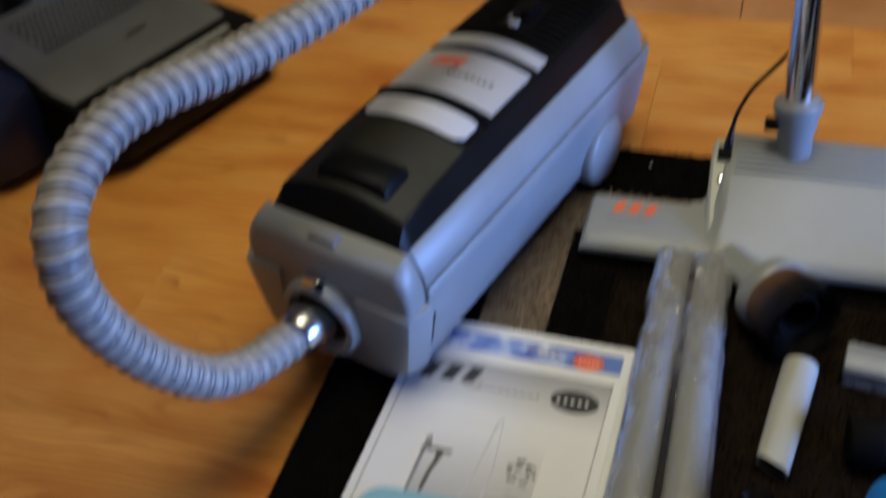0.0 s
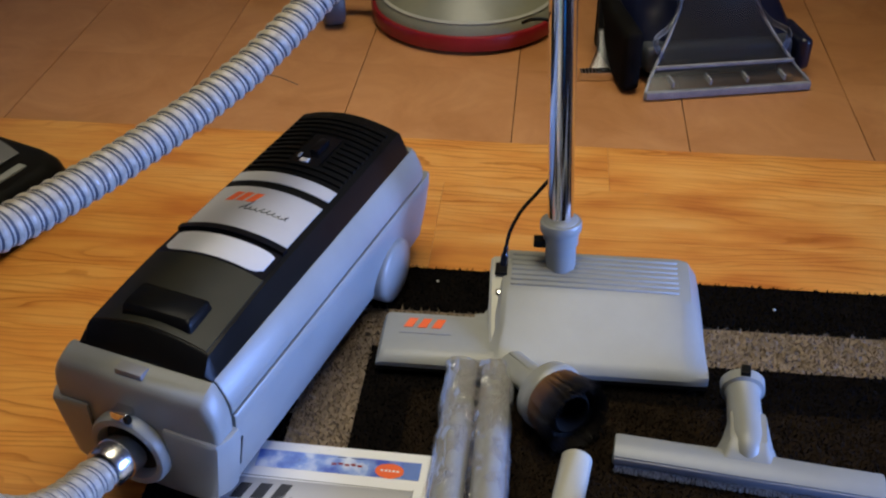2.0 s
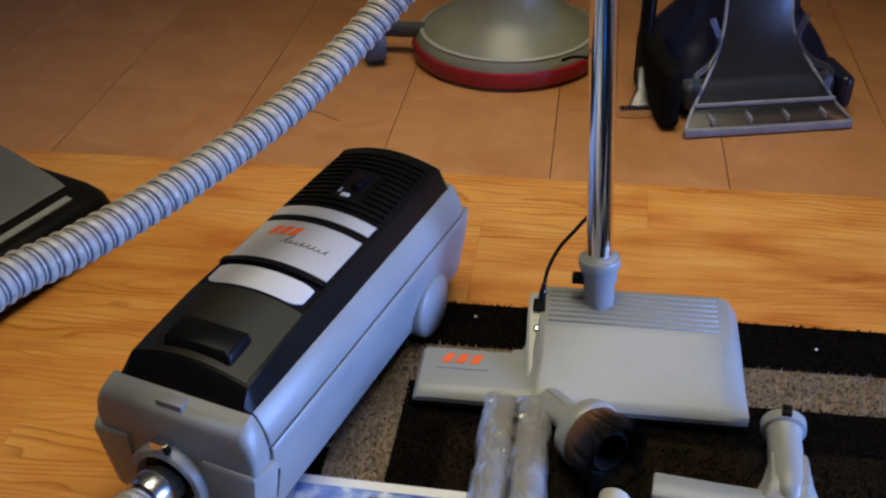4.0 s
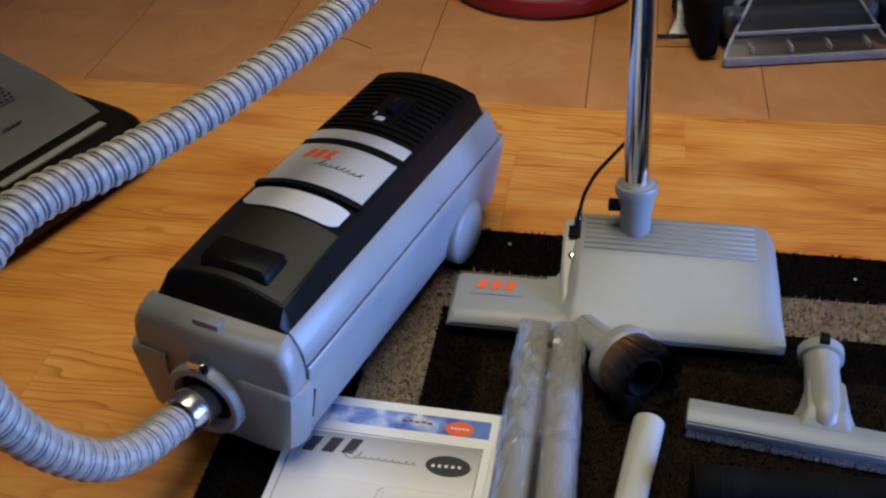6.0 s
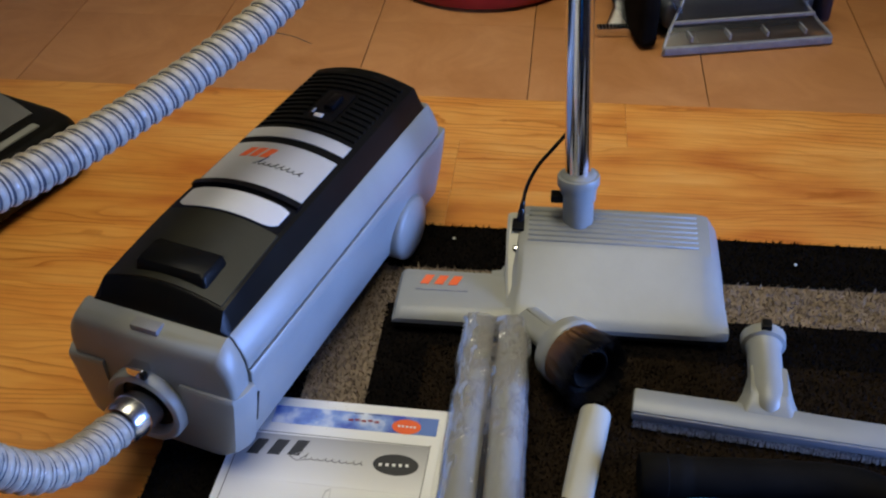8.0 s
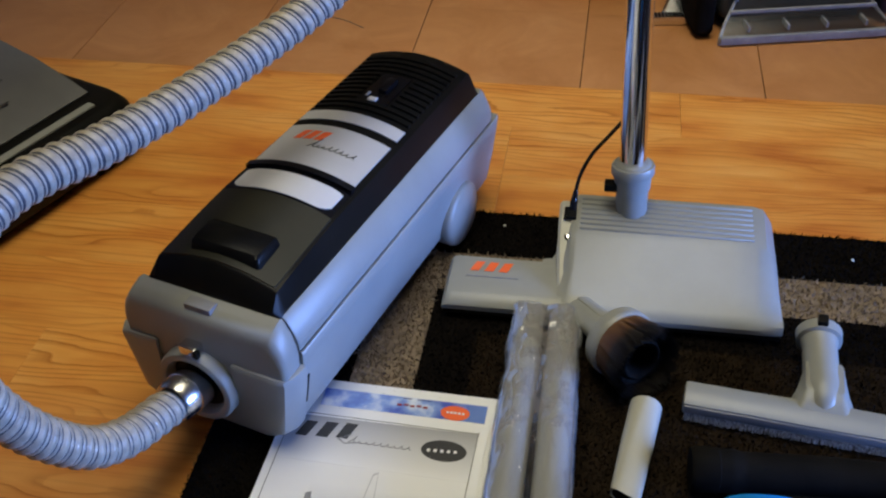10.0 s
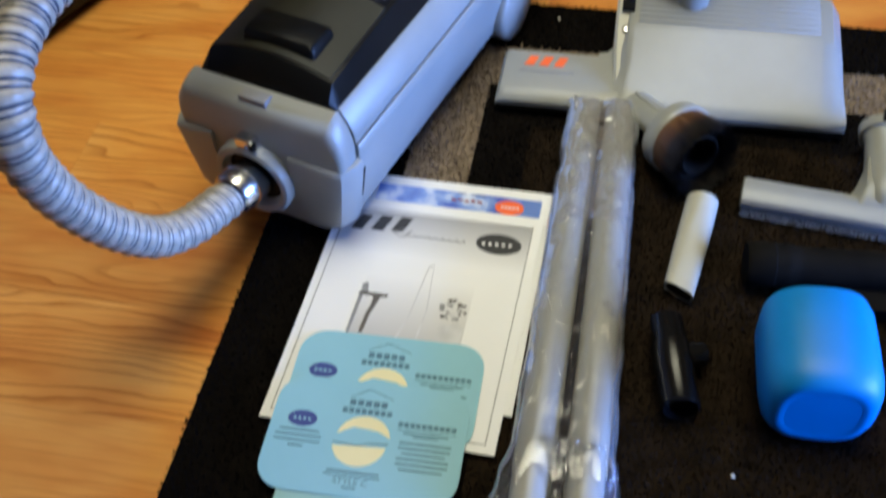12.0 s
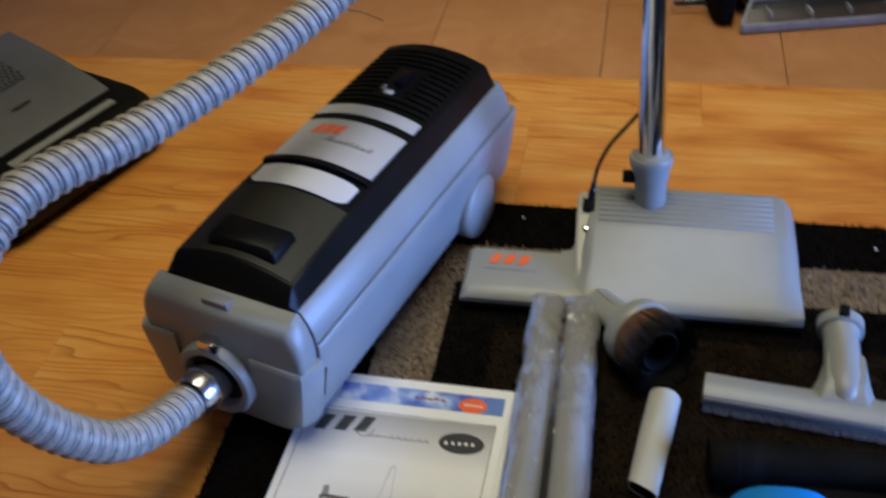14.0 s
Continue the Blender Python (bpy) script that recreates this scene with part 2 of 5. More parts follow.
wire(BROWN_HAIR_SHADED, ramp(BROWN_HAIR_SHADED, sep.outputs["Z"], [(0.05, (0.17, 0.082, 0.032)), (0.42, (0.10, 0.046, 0.018)), (0.62, (0.016, 0.010, 0.007)), (1.0, (0.006, 0.005, 0.005))]), bsdf(BROWN_HAIR_SHADED).inputs["Base Color"])
GREY_HAIR = mottled("grey_bristle", (0.04, 0.04, 0.042), (0.42, 0.42, 0.42), 0.6, 420)
RUG_DARK = mottled("rug_black_brown", (0.0025, 0.0020, 0.0018), (0.007, 0.0055, 0.0045), 0.95, 60, 500, 0.6)
RUG_FIELD = mottled("rug_brown", (0.008, 0.0055, 0.0034), (0.021, 0.014, 0.0085), 0.95, 45, 500, 0.6)
RUG_LIGHT = mottled("rug_beige", (0.16, 0.12, 0.082), (0.29, 0.225, 0.16), 0.95, 90, 500, 0.6)
for k in (RUG_DARK, RUG_FIELD, RUG_LIGHT):
    bsdf(k).inputs["Specular IOR Level"].default_value = 0.05
WALL_PAINT = mottled("wall_paint", (0.62, 0.60, 0.56), (0.67, 0.65, 0.61), 0.7, 3, 200, 0.1)
CEILING_PAINT = mottled("ceiling_paint", (0.74, 0.73, 0.70), (0.79, 0.78, 0.75), 0.8, 3, 200, 0.1)
SPECK = mottled("pale_crumb", (0.7, 0.68, 0.6), (0.8, 0.78, 0.7), 0.7)
WOOD, TILE, FILM, BANNER = wood_material(), tile_material(), film_material("clear_film", (0.93, 0.935, 0.94), 0.5, 0.05, (75, 18, 60), 0.45, 0.045), banner_material()
FILM_CREASED = film_material("creased_film", (0.93, 0.935, 0.94), 0.7, 0.10, (60, 60, 60), 0.9, 0.06)
FADE = fade_material("printed_grey_fade", (0.83, 0.83, 0.83), (0.36, 0.36, 0.37), "Y")
PHOTO = fade_material("printed_photo", (0.42, 0.41, 0.40), (0.83, 0.83, 0.83), "Y")
CLEAR = film_material("clear_plastic", (0.70, 0.73, 0.80), 0.8, 0.05, (9, 9, 9), 0.15, 0.25)
# pale opaque grey that paints the bright gleam along clear plastic edges
CLEAR_EDGE = mottled("clear_plastic_edge_gleam", (0.22, 0.225, 0.25), (0.36, 0.37, 0.40), 0.3, 40)
LAMP = material("lamp_glow", (0.9, 0.9, 0.9))
bsdf(LAMP).inputs["Emission Color"].default_value = (1.0, 0.87, 0.68, 1)
bsdf(LAMP).inputs["Emission Strength"].default_value = 0.5
GLASS = material("window_glass", (1, 1, 1), 0.02)
bsdf(GLASS).inputs["Transmission Weight"].default_value = 1.0


# ---- mesh helpers ----
def part(name, bm, mat, parent=None, label="", smooth=True, m=None):
    """One mesh object out of a bmesh."""
    bmesh.ops.recalc_face_normals(bm, faces=bm.faces)
    me = bpy.data.meshes.new(name)
    bm.to_mesh(me)
    bm.free()
    for k in (mat if isinstance(mat, (list, tuple)) else [mat]):
        me.materials.append(k)
    if smooth:
        me.polygons.foreach_set("use_smooth", [True] * len(me.polygons))
        me.set_sharp_from_angle(angle=radians(38))
    ob = new(name, me)
    ob.parent = parent
    if m is not None:
        ob.matrix_basis = m
    if label:
        ob["label"] = label
    return ob


def thing(name, m, label, category, group="", kind=""):
    ob = new(name)
    ob.empty_display_size = 0.05
    ob.matrix_world = m
    return tagged(ob, label, category, group, kind)


def box(cx, cy, cz, sx, sy, sz, bevel=0.0, segments=2, bm=None):
    bm = bm or bmesh.new()
    made = bmesh.ops.create_cube(bm, size=1.0, matrix=Matrix.Translation((cx, cy, cz)) @ Matrix.Diagonal((sx, sy, sz, 1)))
    if bevel:
        edges = list({e for v in made["verts"] for e in v.link_edges})
        bmesh.ops.bevel(bm, geom=edges, offset=bevel, segments=segments, profile=0.6, affect="EDGES")
    return bm


def loft(rings, caps=True, closed=True, bm=None):
    """Skin over rings of equally many points."""
    bm = bm or bmesh.new()
    vs = [[bm.verts.new(p) for p in r] for r in rings]
    n = len(rings[0])
    for a, b in zip(vs, vs[1:]):
        for i in range(n if closed else n - 1):
            j = (i + 1) % n
            bm.faces.new((a[i], a[j], b[j], b[i]))
    if caps and closed:
        bm.faces.new(vs[0])
        bm.faces.new(list(reversed(vs[-1])))
    return bm


def circle(r, n=24, rx=1.0, ry=1.0, power=2.0):
    """A ring of points in the plane, round (2) to squarish (4 and more)."""
    out = []
    for k in range(n):
        a = 2 * math.pi * k / n
        c, s = math.cos(a), math.sin(a)
        out.append((r * rx * math.copysign(abs(c) ** (2 / power), c), r * ry * math.copysign(abs(s) ** (2 / power), s)))
    return out


def turned(profile, n=28, m=None, rx=1.0, ry=1.0, power=2.0, caps=True, bm=None):
    """A turned body: profile of (z, radius) along z, then laid by m."""
    m = m or Matrix()
    return loft([[m @ Vector((x, y, z)) for x, y in circle(r, n, rx, ry, power)] for z, r in profile], caps, bm=bm)


def along(a, b):
    """The pose that takes +z to the line from a to b, and its length."""
    a, b = Vector(a), Vector(b)
    return Matrix.Translation(a) @ (b - a).to_track_quat("Z", "Y").to_matrix().to_4x4(), (b - a).length


def smooth_path(points, steps=12):
    """Catmull-Rom through the points."""
    p = [Vector(q) for q in points]
    p = [2 * p[0] - p[1]] + p + [2 * p[-1] - p[-2]]
    out = []
    for i in range(1, len(p) - 2):
        for k in range(steps):
            t = k / steps
            a, b, c, d = p[i - 1:i + 3]
            out.append(0.5 * (2 * b + (c - a) * t + (2 * a - 5 * b + 4 * c - d) * t * t + (3 * b - a - 3 * c + d) * t ** 3))
    return out + [p[-2]]


def frames_along(path):
    """Places, and two cross directions, carried along a path without twisting."""
    out, side = [], None
    for i, p in enumerate(path):
        d = (path[min(i + 1, len(path) - 1)] - path[max(i - 1, 0)]).normalized()
        if side is None:
            side = d.orthogonal().normalized()
        side = (side - d * side.dot(d)).normalized()
        out.append((p, side, d.cross(side)))
    return out


def tube(points, radius, n=12, steps=10):
    """A round bar or cable along points; radius: a number, or one of the share of the way."""
    fr = frames_along(smooth_path(points, steps))
    rings = []
    for i, (p, u, v) in enumerate(fr):
        r = radius(i / (len(fr) - 1)) if callable(radius) else radius
        rings.append([p + r * (u * math.cos(2 * math.pi * k / n) + v * math.sin(2 * math.pi * k / n)) for k in range(n)])
    return loft(rings)


def plate(points, z, thick):
    """A flat sheet with the given outline, from z up."""
    return loft([[(x, y, z) for x, y in points], [(x, y, z + thick) for x, y in points]])


def rounded(w, h, r, n=6, cx=0.0, cy=0.0):
    out = []
    for k, (sx, sy) in enumerate(((1, 1), (-1, 1), (-1, -1), (1, -1))):
        for i in range(n + 1):
            a = math.pi / 2 * (k + i / n)
            out.append((cx + sx * (w / 2 - r) + r * math.cos(a), cy + sy * (h / 2 - r) + r * math.sin(a)))
    return out


def oval(w, h, n=28, cx=0.0, cy=0.0):
    return [(cx + w / 2 * math.cos(2 * math.pi * k / n), cy + h / 2 * math.sin(2 * math.pi * k / n)) for k in range(n)]


def slanted(cx, cy, w, h, lean=0.0):
    return [(cx - w / 2 - lean, cy - h / 2), (cx + w / 2 - lean, cy - h / 2), (cx + w / 2 + lean, cy + h / 2), (cx - w / 2 + lean, cy + h / 2)]


def bars(parent, rows, z, mat, name="printed_line", thick=0.0002):
    """Unreadable writing: one flat bar a row of (x, y, width, height)."""
    for x, y, w, h in rows:
        part(name, plate(slanted(x, y, w, h), z, thick), mat, parent, smooth=False)


def inv(ob):
    return ob.matrix_world.inverted()


# ---- the room ----
X0, X1, Y0, Y1, TOP = -1.8, 2.2, -2.2, 2.2, 2.4
SPLIT = 0.354
floor = tagged(part("floor", box((X0 + X1) / 2, (Y0 + Y1) / 2, -0.053, X1 - X0, Y1 - Y0, 0.1), RUBBER, smooth=False),
               "orange oak-look laminate floor beside tan stone-look tiles", "floor", kind="structure")
for name, b in (("wall_west", box(X0 - 0.05, 0, TOP / 2, 0.1, Y1 - Y0 + 0.2, TOP)), ("wall_north", box((X0 + X1) / 2, Y1 + 0.05, TOP / 2, X1 - X0, 0.1, TOP)),
                ("wall_south", box((X0 + X1) / 2, Y0 - 0.05, TOP / 2, X1 - X0, 0.1, TOP))):
    tagged(part(name, b, WALL_PAINT, smooth=False), "plain off-white painted room wall", "wall", kind="structure")
WY0, WY1, WZ0, WZ1 = -1.4, -0.1, 0.06, 1.0
b = box(X1 + 0.05, (Y0 - 0.1 + WY0) / 2, TOP / 2, 0.1, WY0 - Y0 + 0.1, TOP)
box(X1 + 0.05, (Y1 + 0.1 + WY1) / 2, TOP / 2, 0.1, Y1 + 0.1 - WY1, TOP, bm=b)
box(X1 + 0.05, (WY0 + WY1) / 2, WZ0 / 2, 0.1, WY1 - WY0, WZ0, bm=b)
box(X1 + 0.05, (WY0 + WY1) / 2, (WZ1 + TOP) / 2, 0.1, WY1 - WY0, TOP - WZ1, bm=b)
tagged(part("wall_east", b, WALL_PAINT, smooth=False), "plain off-white painted wall with a window opening", "wall", kind="structure")
tagged(part("ceiling", box((X0 + X1) / 2, 0, TOP + 0.05, X1 - X0 + 0.2, Y1 - Y0 + 0.2, 0.1), CEILING_PAINT, smooth=False), "plain white painted ceiling", "ceiling", kind="structure")
win = thing("window_1", Matrix.Translation((X1 + 0.06, (WY0 + WY1) / 2, WZ0)), "white framed window in the side wall", "window", kind="structure")
b = box(0, -(WY1 - WY0) / 2 + 0.025, (WZ1 - WZ0) / 2, 0.05, 0.05, WZ1 - WZ0)
box(0, (WY1 - WY0) / 2 - 0.025, (WZ1 - WZ0) / 2, 0.05, 0.05, WZ1 - WZ0, bm=b)
box(0, 0, 0.025, 0.046, WY1 - WY0 - 0.1, 0.05, bm=b)
box(0, 0, WZ1 - WZ0 - 0.025, 0.046, WY1 - WY0 - 0.1, 0.05, bm=b)
part("window_frame", b, PAPER, win, smooth=False)
pane = part("pane", box(0.01, 0, (WZ1 - WZ0) / 2, 0.006, WY1 - WY0 - 0.1, WZ1 - WZ0 - 0.1), GLASS, win, smooth=False)
pane.visible_shadow = False
# unseen fixture added round the assumed ceiling light
lamp = thing("assumed_ceiling_lamp", pose(LAMP_X, LAMP_Y, TOP), "assumed, unseen white square ceiling panel lamp with a warm glow", "lamp")
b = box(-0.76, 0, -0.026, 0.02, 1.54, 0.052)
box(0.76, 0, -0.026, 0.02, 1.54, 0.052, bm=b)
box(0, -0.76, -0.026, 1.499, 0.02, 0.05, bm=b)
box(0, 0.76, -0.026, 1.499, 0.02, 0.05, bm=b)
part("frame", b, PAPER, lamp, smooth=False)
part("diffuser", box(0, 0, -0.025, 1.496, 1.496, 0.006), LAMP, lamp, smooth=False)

# ---- the rug ----
RW, RL = 1.3, 1.75
rug = thing("rug", pose(0, 0, 0), "dark brown shaggy rug with nested black and beige border bands", "rug")


def rug_zone(x, y):
    """0 black border, 1 beige band, 2 brown field."""
    dx, dy = min(x, RW - x), min(-y, RL + y)
    if dx < 0.130 or dy < 0.091:
        return 0
    if dx < 0.201 or dy < 0.162:
        return 1
    if dx < 0.259 or dy < 0.232:
        return 0
    return 2


def rug_grid():
    """The backing, cut along the bands."""
    xs = [0, 0.130, 0.201, 0.259, RW - 0.259, RW - 0.201, RW - 0.130, RW]
    ys = [0, -0.091, -0.162, -0.232, -RL + 0.232, -RL + 0.162, -RL + 0.091, -RL]
    bm = bmesh.new()
    for z, flip in ((0.0055, 1), (0.0, 0)):
        v = [[bm.verts.new((x, y, z)) for x in xs] for y in ys]
        for j in range(7):
            for i in range(7):
                f = bm.faces.new((v[j][i], v[j][i + 1], v[j + 1][i + 1], v[j + 1][i]))
                f.material_index = rug_zone((xs[i] + xs[i + 1]) / 2, (ys[j] + ys[j + 1]) / 2)
    bm.verts.ensure_lookup_table()
    for j in range(7):
        for a in (0, 7):
            p, q = j * 8 + a, (j + 1) * 8 + a
            bm.faces.new([bm.verts[k] for k in (p, q, q + 64, p + 64)])
            p, q = (0 if a == 0 else 56) + j, (0 if a == 0 else 56) + j + 1
            bm.faces.new([bm.verts[k] for k in (p, q, q + 64, p + 64)])
    return bm


part("backing", rug_grid(), [RUG_DARK, RUG_LIGHT, RUG_FIELD], rug, smooth=False)
rng = np.random.default_rng(4)
STEP = 0.0034
gx, gy = np.meshgrid(np.arange(0.0, 1.06, STEP), np.arange(-0.98, 0.0, STEP))
gx = (gx + rng.uniform(-0.5, 0.5, gx.shape) * STEP).ravel()
gy = (gy + rng.uniform(-0.5, 0.5, gy.shape) * STEP).ravel()
wob = np.sin(gx * 90) * np.sin(gy * 70) * 0.0015 + rng.normal(0, 0.0012, gx.shape)
zone = np.array([rug_zone(min(max(a, 0.0005), RW), min(b, -0.0005)) for a, b in zip(gx + wob, gy + wob)])
for k, (mat, tall) in enumerate(((RUG_DARK, 0.0050), (RUG_LIGHT, 0.0060), (RUG_FIELD, 0.0055))):
    px, py = gx[zone == k], gy[zone == k]
    n = len(px)
    a = rng.uniform(0, 2 * np.pi, n)
    lean = rng.normal(0, 0.0028, (n, 2))
    h = tall * rng.uniform(0.6, 1.15, n)
    w = rng.uniform(0.0010, 0.0019, n)
    co = np.empty((n, 3, 3))
    co[:, 0] = np.c_[px - w * np.cos(a), py - w * np.sin(a), np.full(n, 0.0052)]
    co[:, 1] = np.c_[px + w * np.cos(a), py + w * np.sin(a), np.full(n, 0.0052)]
    co[:, 2] = np.c_[np.maximum(px + lean[:, 0], -0.0008), np.minimum(py + lean[:, 1], 0.001), 0.0052 + h]
    me = bpy.data.meshes.new("pile")
    me.from_pydata(co.reshape(-1, 3).tolist(), [], np.arange(3 * n).reshape(-1, 3).tolist())
    me.materials.append(mat)
    ob = new("pile", me)
    ob.parent = rug
    tagged(ob, label=("black pile", "beige pile", "brown pile")[k], kind="stuff")
RUGZ = 0.0085

# ---- the canister vacuum cleaner ----
CAN = pose(0.0868, -0.1822, 0, 0, 0, -16.5)
can = thing("canister_vacuum", CAN, "grey canister vacuum cleaner with black ribbed top on the rug", "vacuum cleaner")


def mirrored(half):
    """A closed section from its right half, listed from the bottom up."""
    return half + [(-x, z) for x, z in reversed(half)]


LOWER = [(0.066, 0.019), (0.074, 0.022), (0.081, 0.034), (0.0895, 0.08), (0.0942, 0.114), (0.0955, 0.1300), (0.0938, 0.1327)]
UPPER = [(0.0915, 0.1341), (0.0930, 0.1361), (0.0922, 0.146), (0.0878, 0.157), (0.0815, 0.1695), (0.0775, 0.1735)]


def body_rings(half, stations, zc):
    return [[(x * s, y, zc + (z - zc) * t) for x, z in mirrored(half)] for y, s, t in stations]


REAR = [(0.222, 1.005, 1.0), (0.241, 1.0, 0.99), (0.251, 0.965, 0.96), (0.256, 0.90, 0.9)]
REAR_LOW = [(0.232, 1.005, 1.0), (0.252, 1.0, 0.99), (0.2625, 0.965, 0.95), (0.2675, 0.90, 0.86)]
part("lower_body", loft(body_rings(LOWER, [(-0.2195, 0.985, 1.0), (-0.2175, 1.0, 1.0), (-0.10, 1.0, 1.0), (0.0, 1.0, 1.0), (0.10, 1.0, 1.0)] + REAR_LOW, 0.10)), GREY, can)
part("upper_body", loft(body_rings(UPPER, [(-0.2195, 0.985, 1.0), (-0.2175, 1.0, 1.0), (-0.05, 1.0, 1.0), (0.10, 1.0, 1.0)] + [(y - 0.004, s, t) for y, s, t in REAR], 0.13)), GREY, can)
# unseen black box added inside the shell so that its seams look dark
part("dark_seam_backing", box(0, 0.01, 0.10, 0.150, 0.40, 0.14, 0.01), BLACK, can)
FRONT = [(0.060, 0.027), (0.070, 0.030), (0.078, 0.042), (0.086, 0.08), (0.0915, 0.112), (0.0925, 0.130), (0.0915, 0.142), (0.0875, 0.157), (0.0810, 0.1695), (0.0770, 0.1735)]
front_rings = []
for y, s, dz in ((-0.2215, 0.985, 0.0), (-0.2235, 1.0, 0.0), (-0.2330, 1.0, -0.003), (-0.2420, 0.997, -0.0065), (-0.2458, 0.985, -0.0105), (-0.2475, 0.965, -0.0155), (-0.2482, 0.930, -0.0230)):
    front_rings.append([(x * s * (1.055 + 0.05 * min(1, max(0, (z - 0.12) / 0.04)) if x < 0 else 1.0), y + 0.05 * max(0, 0.04 - z), z + dz * max(0.0, (z - 0.10) / 0.073)) for x, z in mirrored(FRONT)])
cap = part("front_cap", loft(front_rings), GREY, can, "grey rounded front cover")
for sx, x0, x1 in ((1, 0.030, 0.0945), (-1, 0.060, 0.1085)):
    rings = []
    for z, a in ((0.030, 0.020), (0.037, 0.012), (0.085, 0.004), (0.112, 0.0), (0.1165, 0.0015), (0.118, 0.004)):
        pts = [(x0, -0.2520 + a * 0.3), (x1 - 0.013 - a, -0.2528 + a * 0.3), (x1 - 0.004 - a, -0.2502 + a * 0.3), (x1 + 0.001 - a, -0.241 + a * 0.3), (x1 + 0.003 - a, -0.232), (x1 + 0.0035 - a, -0.2205), (x0, -0.2205)]
        rings.append([(sx * x, y, z) for x, y in pts])
    part("clamp_flange", loft(rings), GREY, can)
part("release_latch", box(-0.006, -0.2350, 0.1700, 0.031, 0.014, 0.0075, 0.0015), GREY_DARK, can)
part("side_slot", box(0, 0, 0, 0.0020, 0.0022, 0.042), BLACK, can, smooth=False, m=pose(0.0884, -0.2120, 0.0760, 0, 10.5, 0))


def ridge_at(y):
    return 0.0690 - 0.0020 * min(1, max(0, (y + 0.212) / 0.43))


def crown(x, y):
    """Height of the black top half's upper surface, which droops over the bag door."""
    droop = min(1, max(0, (-0.095 - y) / 0.115))
    return 0.2165 - 0.0135 * (x / ridge_at(y)) ** 2 - 0.0085 * droop ** 1.4


EDGE = 0.1735


def top_section(y, drop=0.0):
    r = ridge_at(y)
    xs = [-0.0770, -r, -r * 0.8, -r * 0.6, -r * 0.4, -r * 0.2, 0, r * 0.2, r * 0.4, r * 0.6, r * 0.8, r, 0.0770]
    out = []
    for x in xs:
        z = EDGE if abs(x) > r + 1e-6 else crown(x, y)
        out.append((x, y, EDGE + (z - EDGE) * (1 - drop)))
    return out


top_rings = []
for y, d in ((-0.2235, 0.95), (-0.2225, 0.80), (-0.2130, 0.07), (-0.2105, 0.0), (-0.18, 0), (-0.15, 0), (-0.12, 0), (-0.095, 0), (-0.05, 0), (0.0, 0), (0.08, 0), (0.15, 0), (0.2260, 0), (0.2285, 0.05), (0.2325, 0.75), (0.2335, 0.95)):
    sec = top_section(y, d)
    top_rings.append(sec + [(sec[-1][0], y, EDGE - 0.0015), (sec[0][0], y, EDGE - 0.0015)])
cover = part("top_cover", loft(top_rings), BLACK, can, "black arched top cover with a satin gloss")


def arched(x0, x1, y0, y1, lift, thick, n=14, lean=0.0, round_by=0.0):
    """A strip that follows the arched top, its upper side lift + thick above it."""
    low, high = [], []
    for k in range(n + 1):
        x = x0 + (x1 - x0) * k / n
        cut = round_by * (1.0 if k in (0, n) else 0.35 if k in (1, n - 1) else 0.08 if k in (2, n - 2) else 0.0)
        for y, store in ((y0 + cut, 0), (y1 - cut * 0.4, 1)):
            xx = x + (lean if store else -lean)
            low.append((xx, y, crown(xx, y) + lift)), high.append((xx, y, crown(xx, y) + lift + thick))
    rings = [[low[2 * k], low[2 * k + 1], high[2 * k + 1], high[2 * k]] for k in range(n + 1)]
    return loft(rings)


part("label_plate", arched(-0.0655, 0.0610, -0.046, 0.034, 0.0002, 0.0010), SILVER, cover, "silver label plate")
part("label_stripe", arched(-0.0655, 0.0612, 0.048, 0.069, 0.0002, 0.0010), SILVER, cover, "narrow silver stripe")
part("raised_rim", arched(-0.0670, 0.0640, -0.0585, -0.0500, -0.001, 0.0060), BLACK_SMOOTH, cover)
part("handle_recess", arched(-0.0660, 0.0640, -0.1040, -0.0585, 0.0001, 0.0005), BLACK_SMOOTH, cover)
part("carry_handle", arched(-0.0590, 0.0590, -0.0990, -0.0640, 0.0008, 0.0010, 22, 0.0, 0.008), WHITE_GREY, can, "pale grey carry handle")
part("bag_door", arched(-0.0660, 0.0655, -0.2095, -0.1030, -0.001, 0.0026), DOOR_SHEEN, cover, "satin black bag door with an olive sheen in its colour")
for x in (-0.037, -0.024, -0.011):
    part("printed_mark", arched(x - 0.0048, x + 0.0048, 0.003, 0.021, 0.0012, 0.0003, 4, 0.003), ORANGE, cover)
def squiggle(x0, x1, y, tall, waves, height):
    """A loose slanted pen line of no letters: one tall loop, then low uneven ones."""
    pts, uneven = [], random.Random(21)
    tops = [2.3, 0.75] + [uneven.uniform(0.55, 1.25) for _ in range(waves - 2)]
    for k in range(waves * 6 + 1):
        f = k / (waves * 6)
        a = 2 * math.pi * waves * f
        rise = tall * tops[min(int(waves * f), waves - 1)] * 0.25 * (1 - math.cos(a))
        x = x0 + (x1 - x0) * f + 0.0014 * math.sin(a) + 0.45 * rise
        yy = y - tall * 0.35 + rise
        pts.append((x, yy, height(x, yy)))
    return tube(pts, 0.0006, 6, 3)


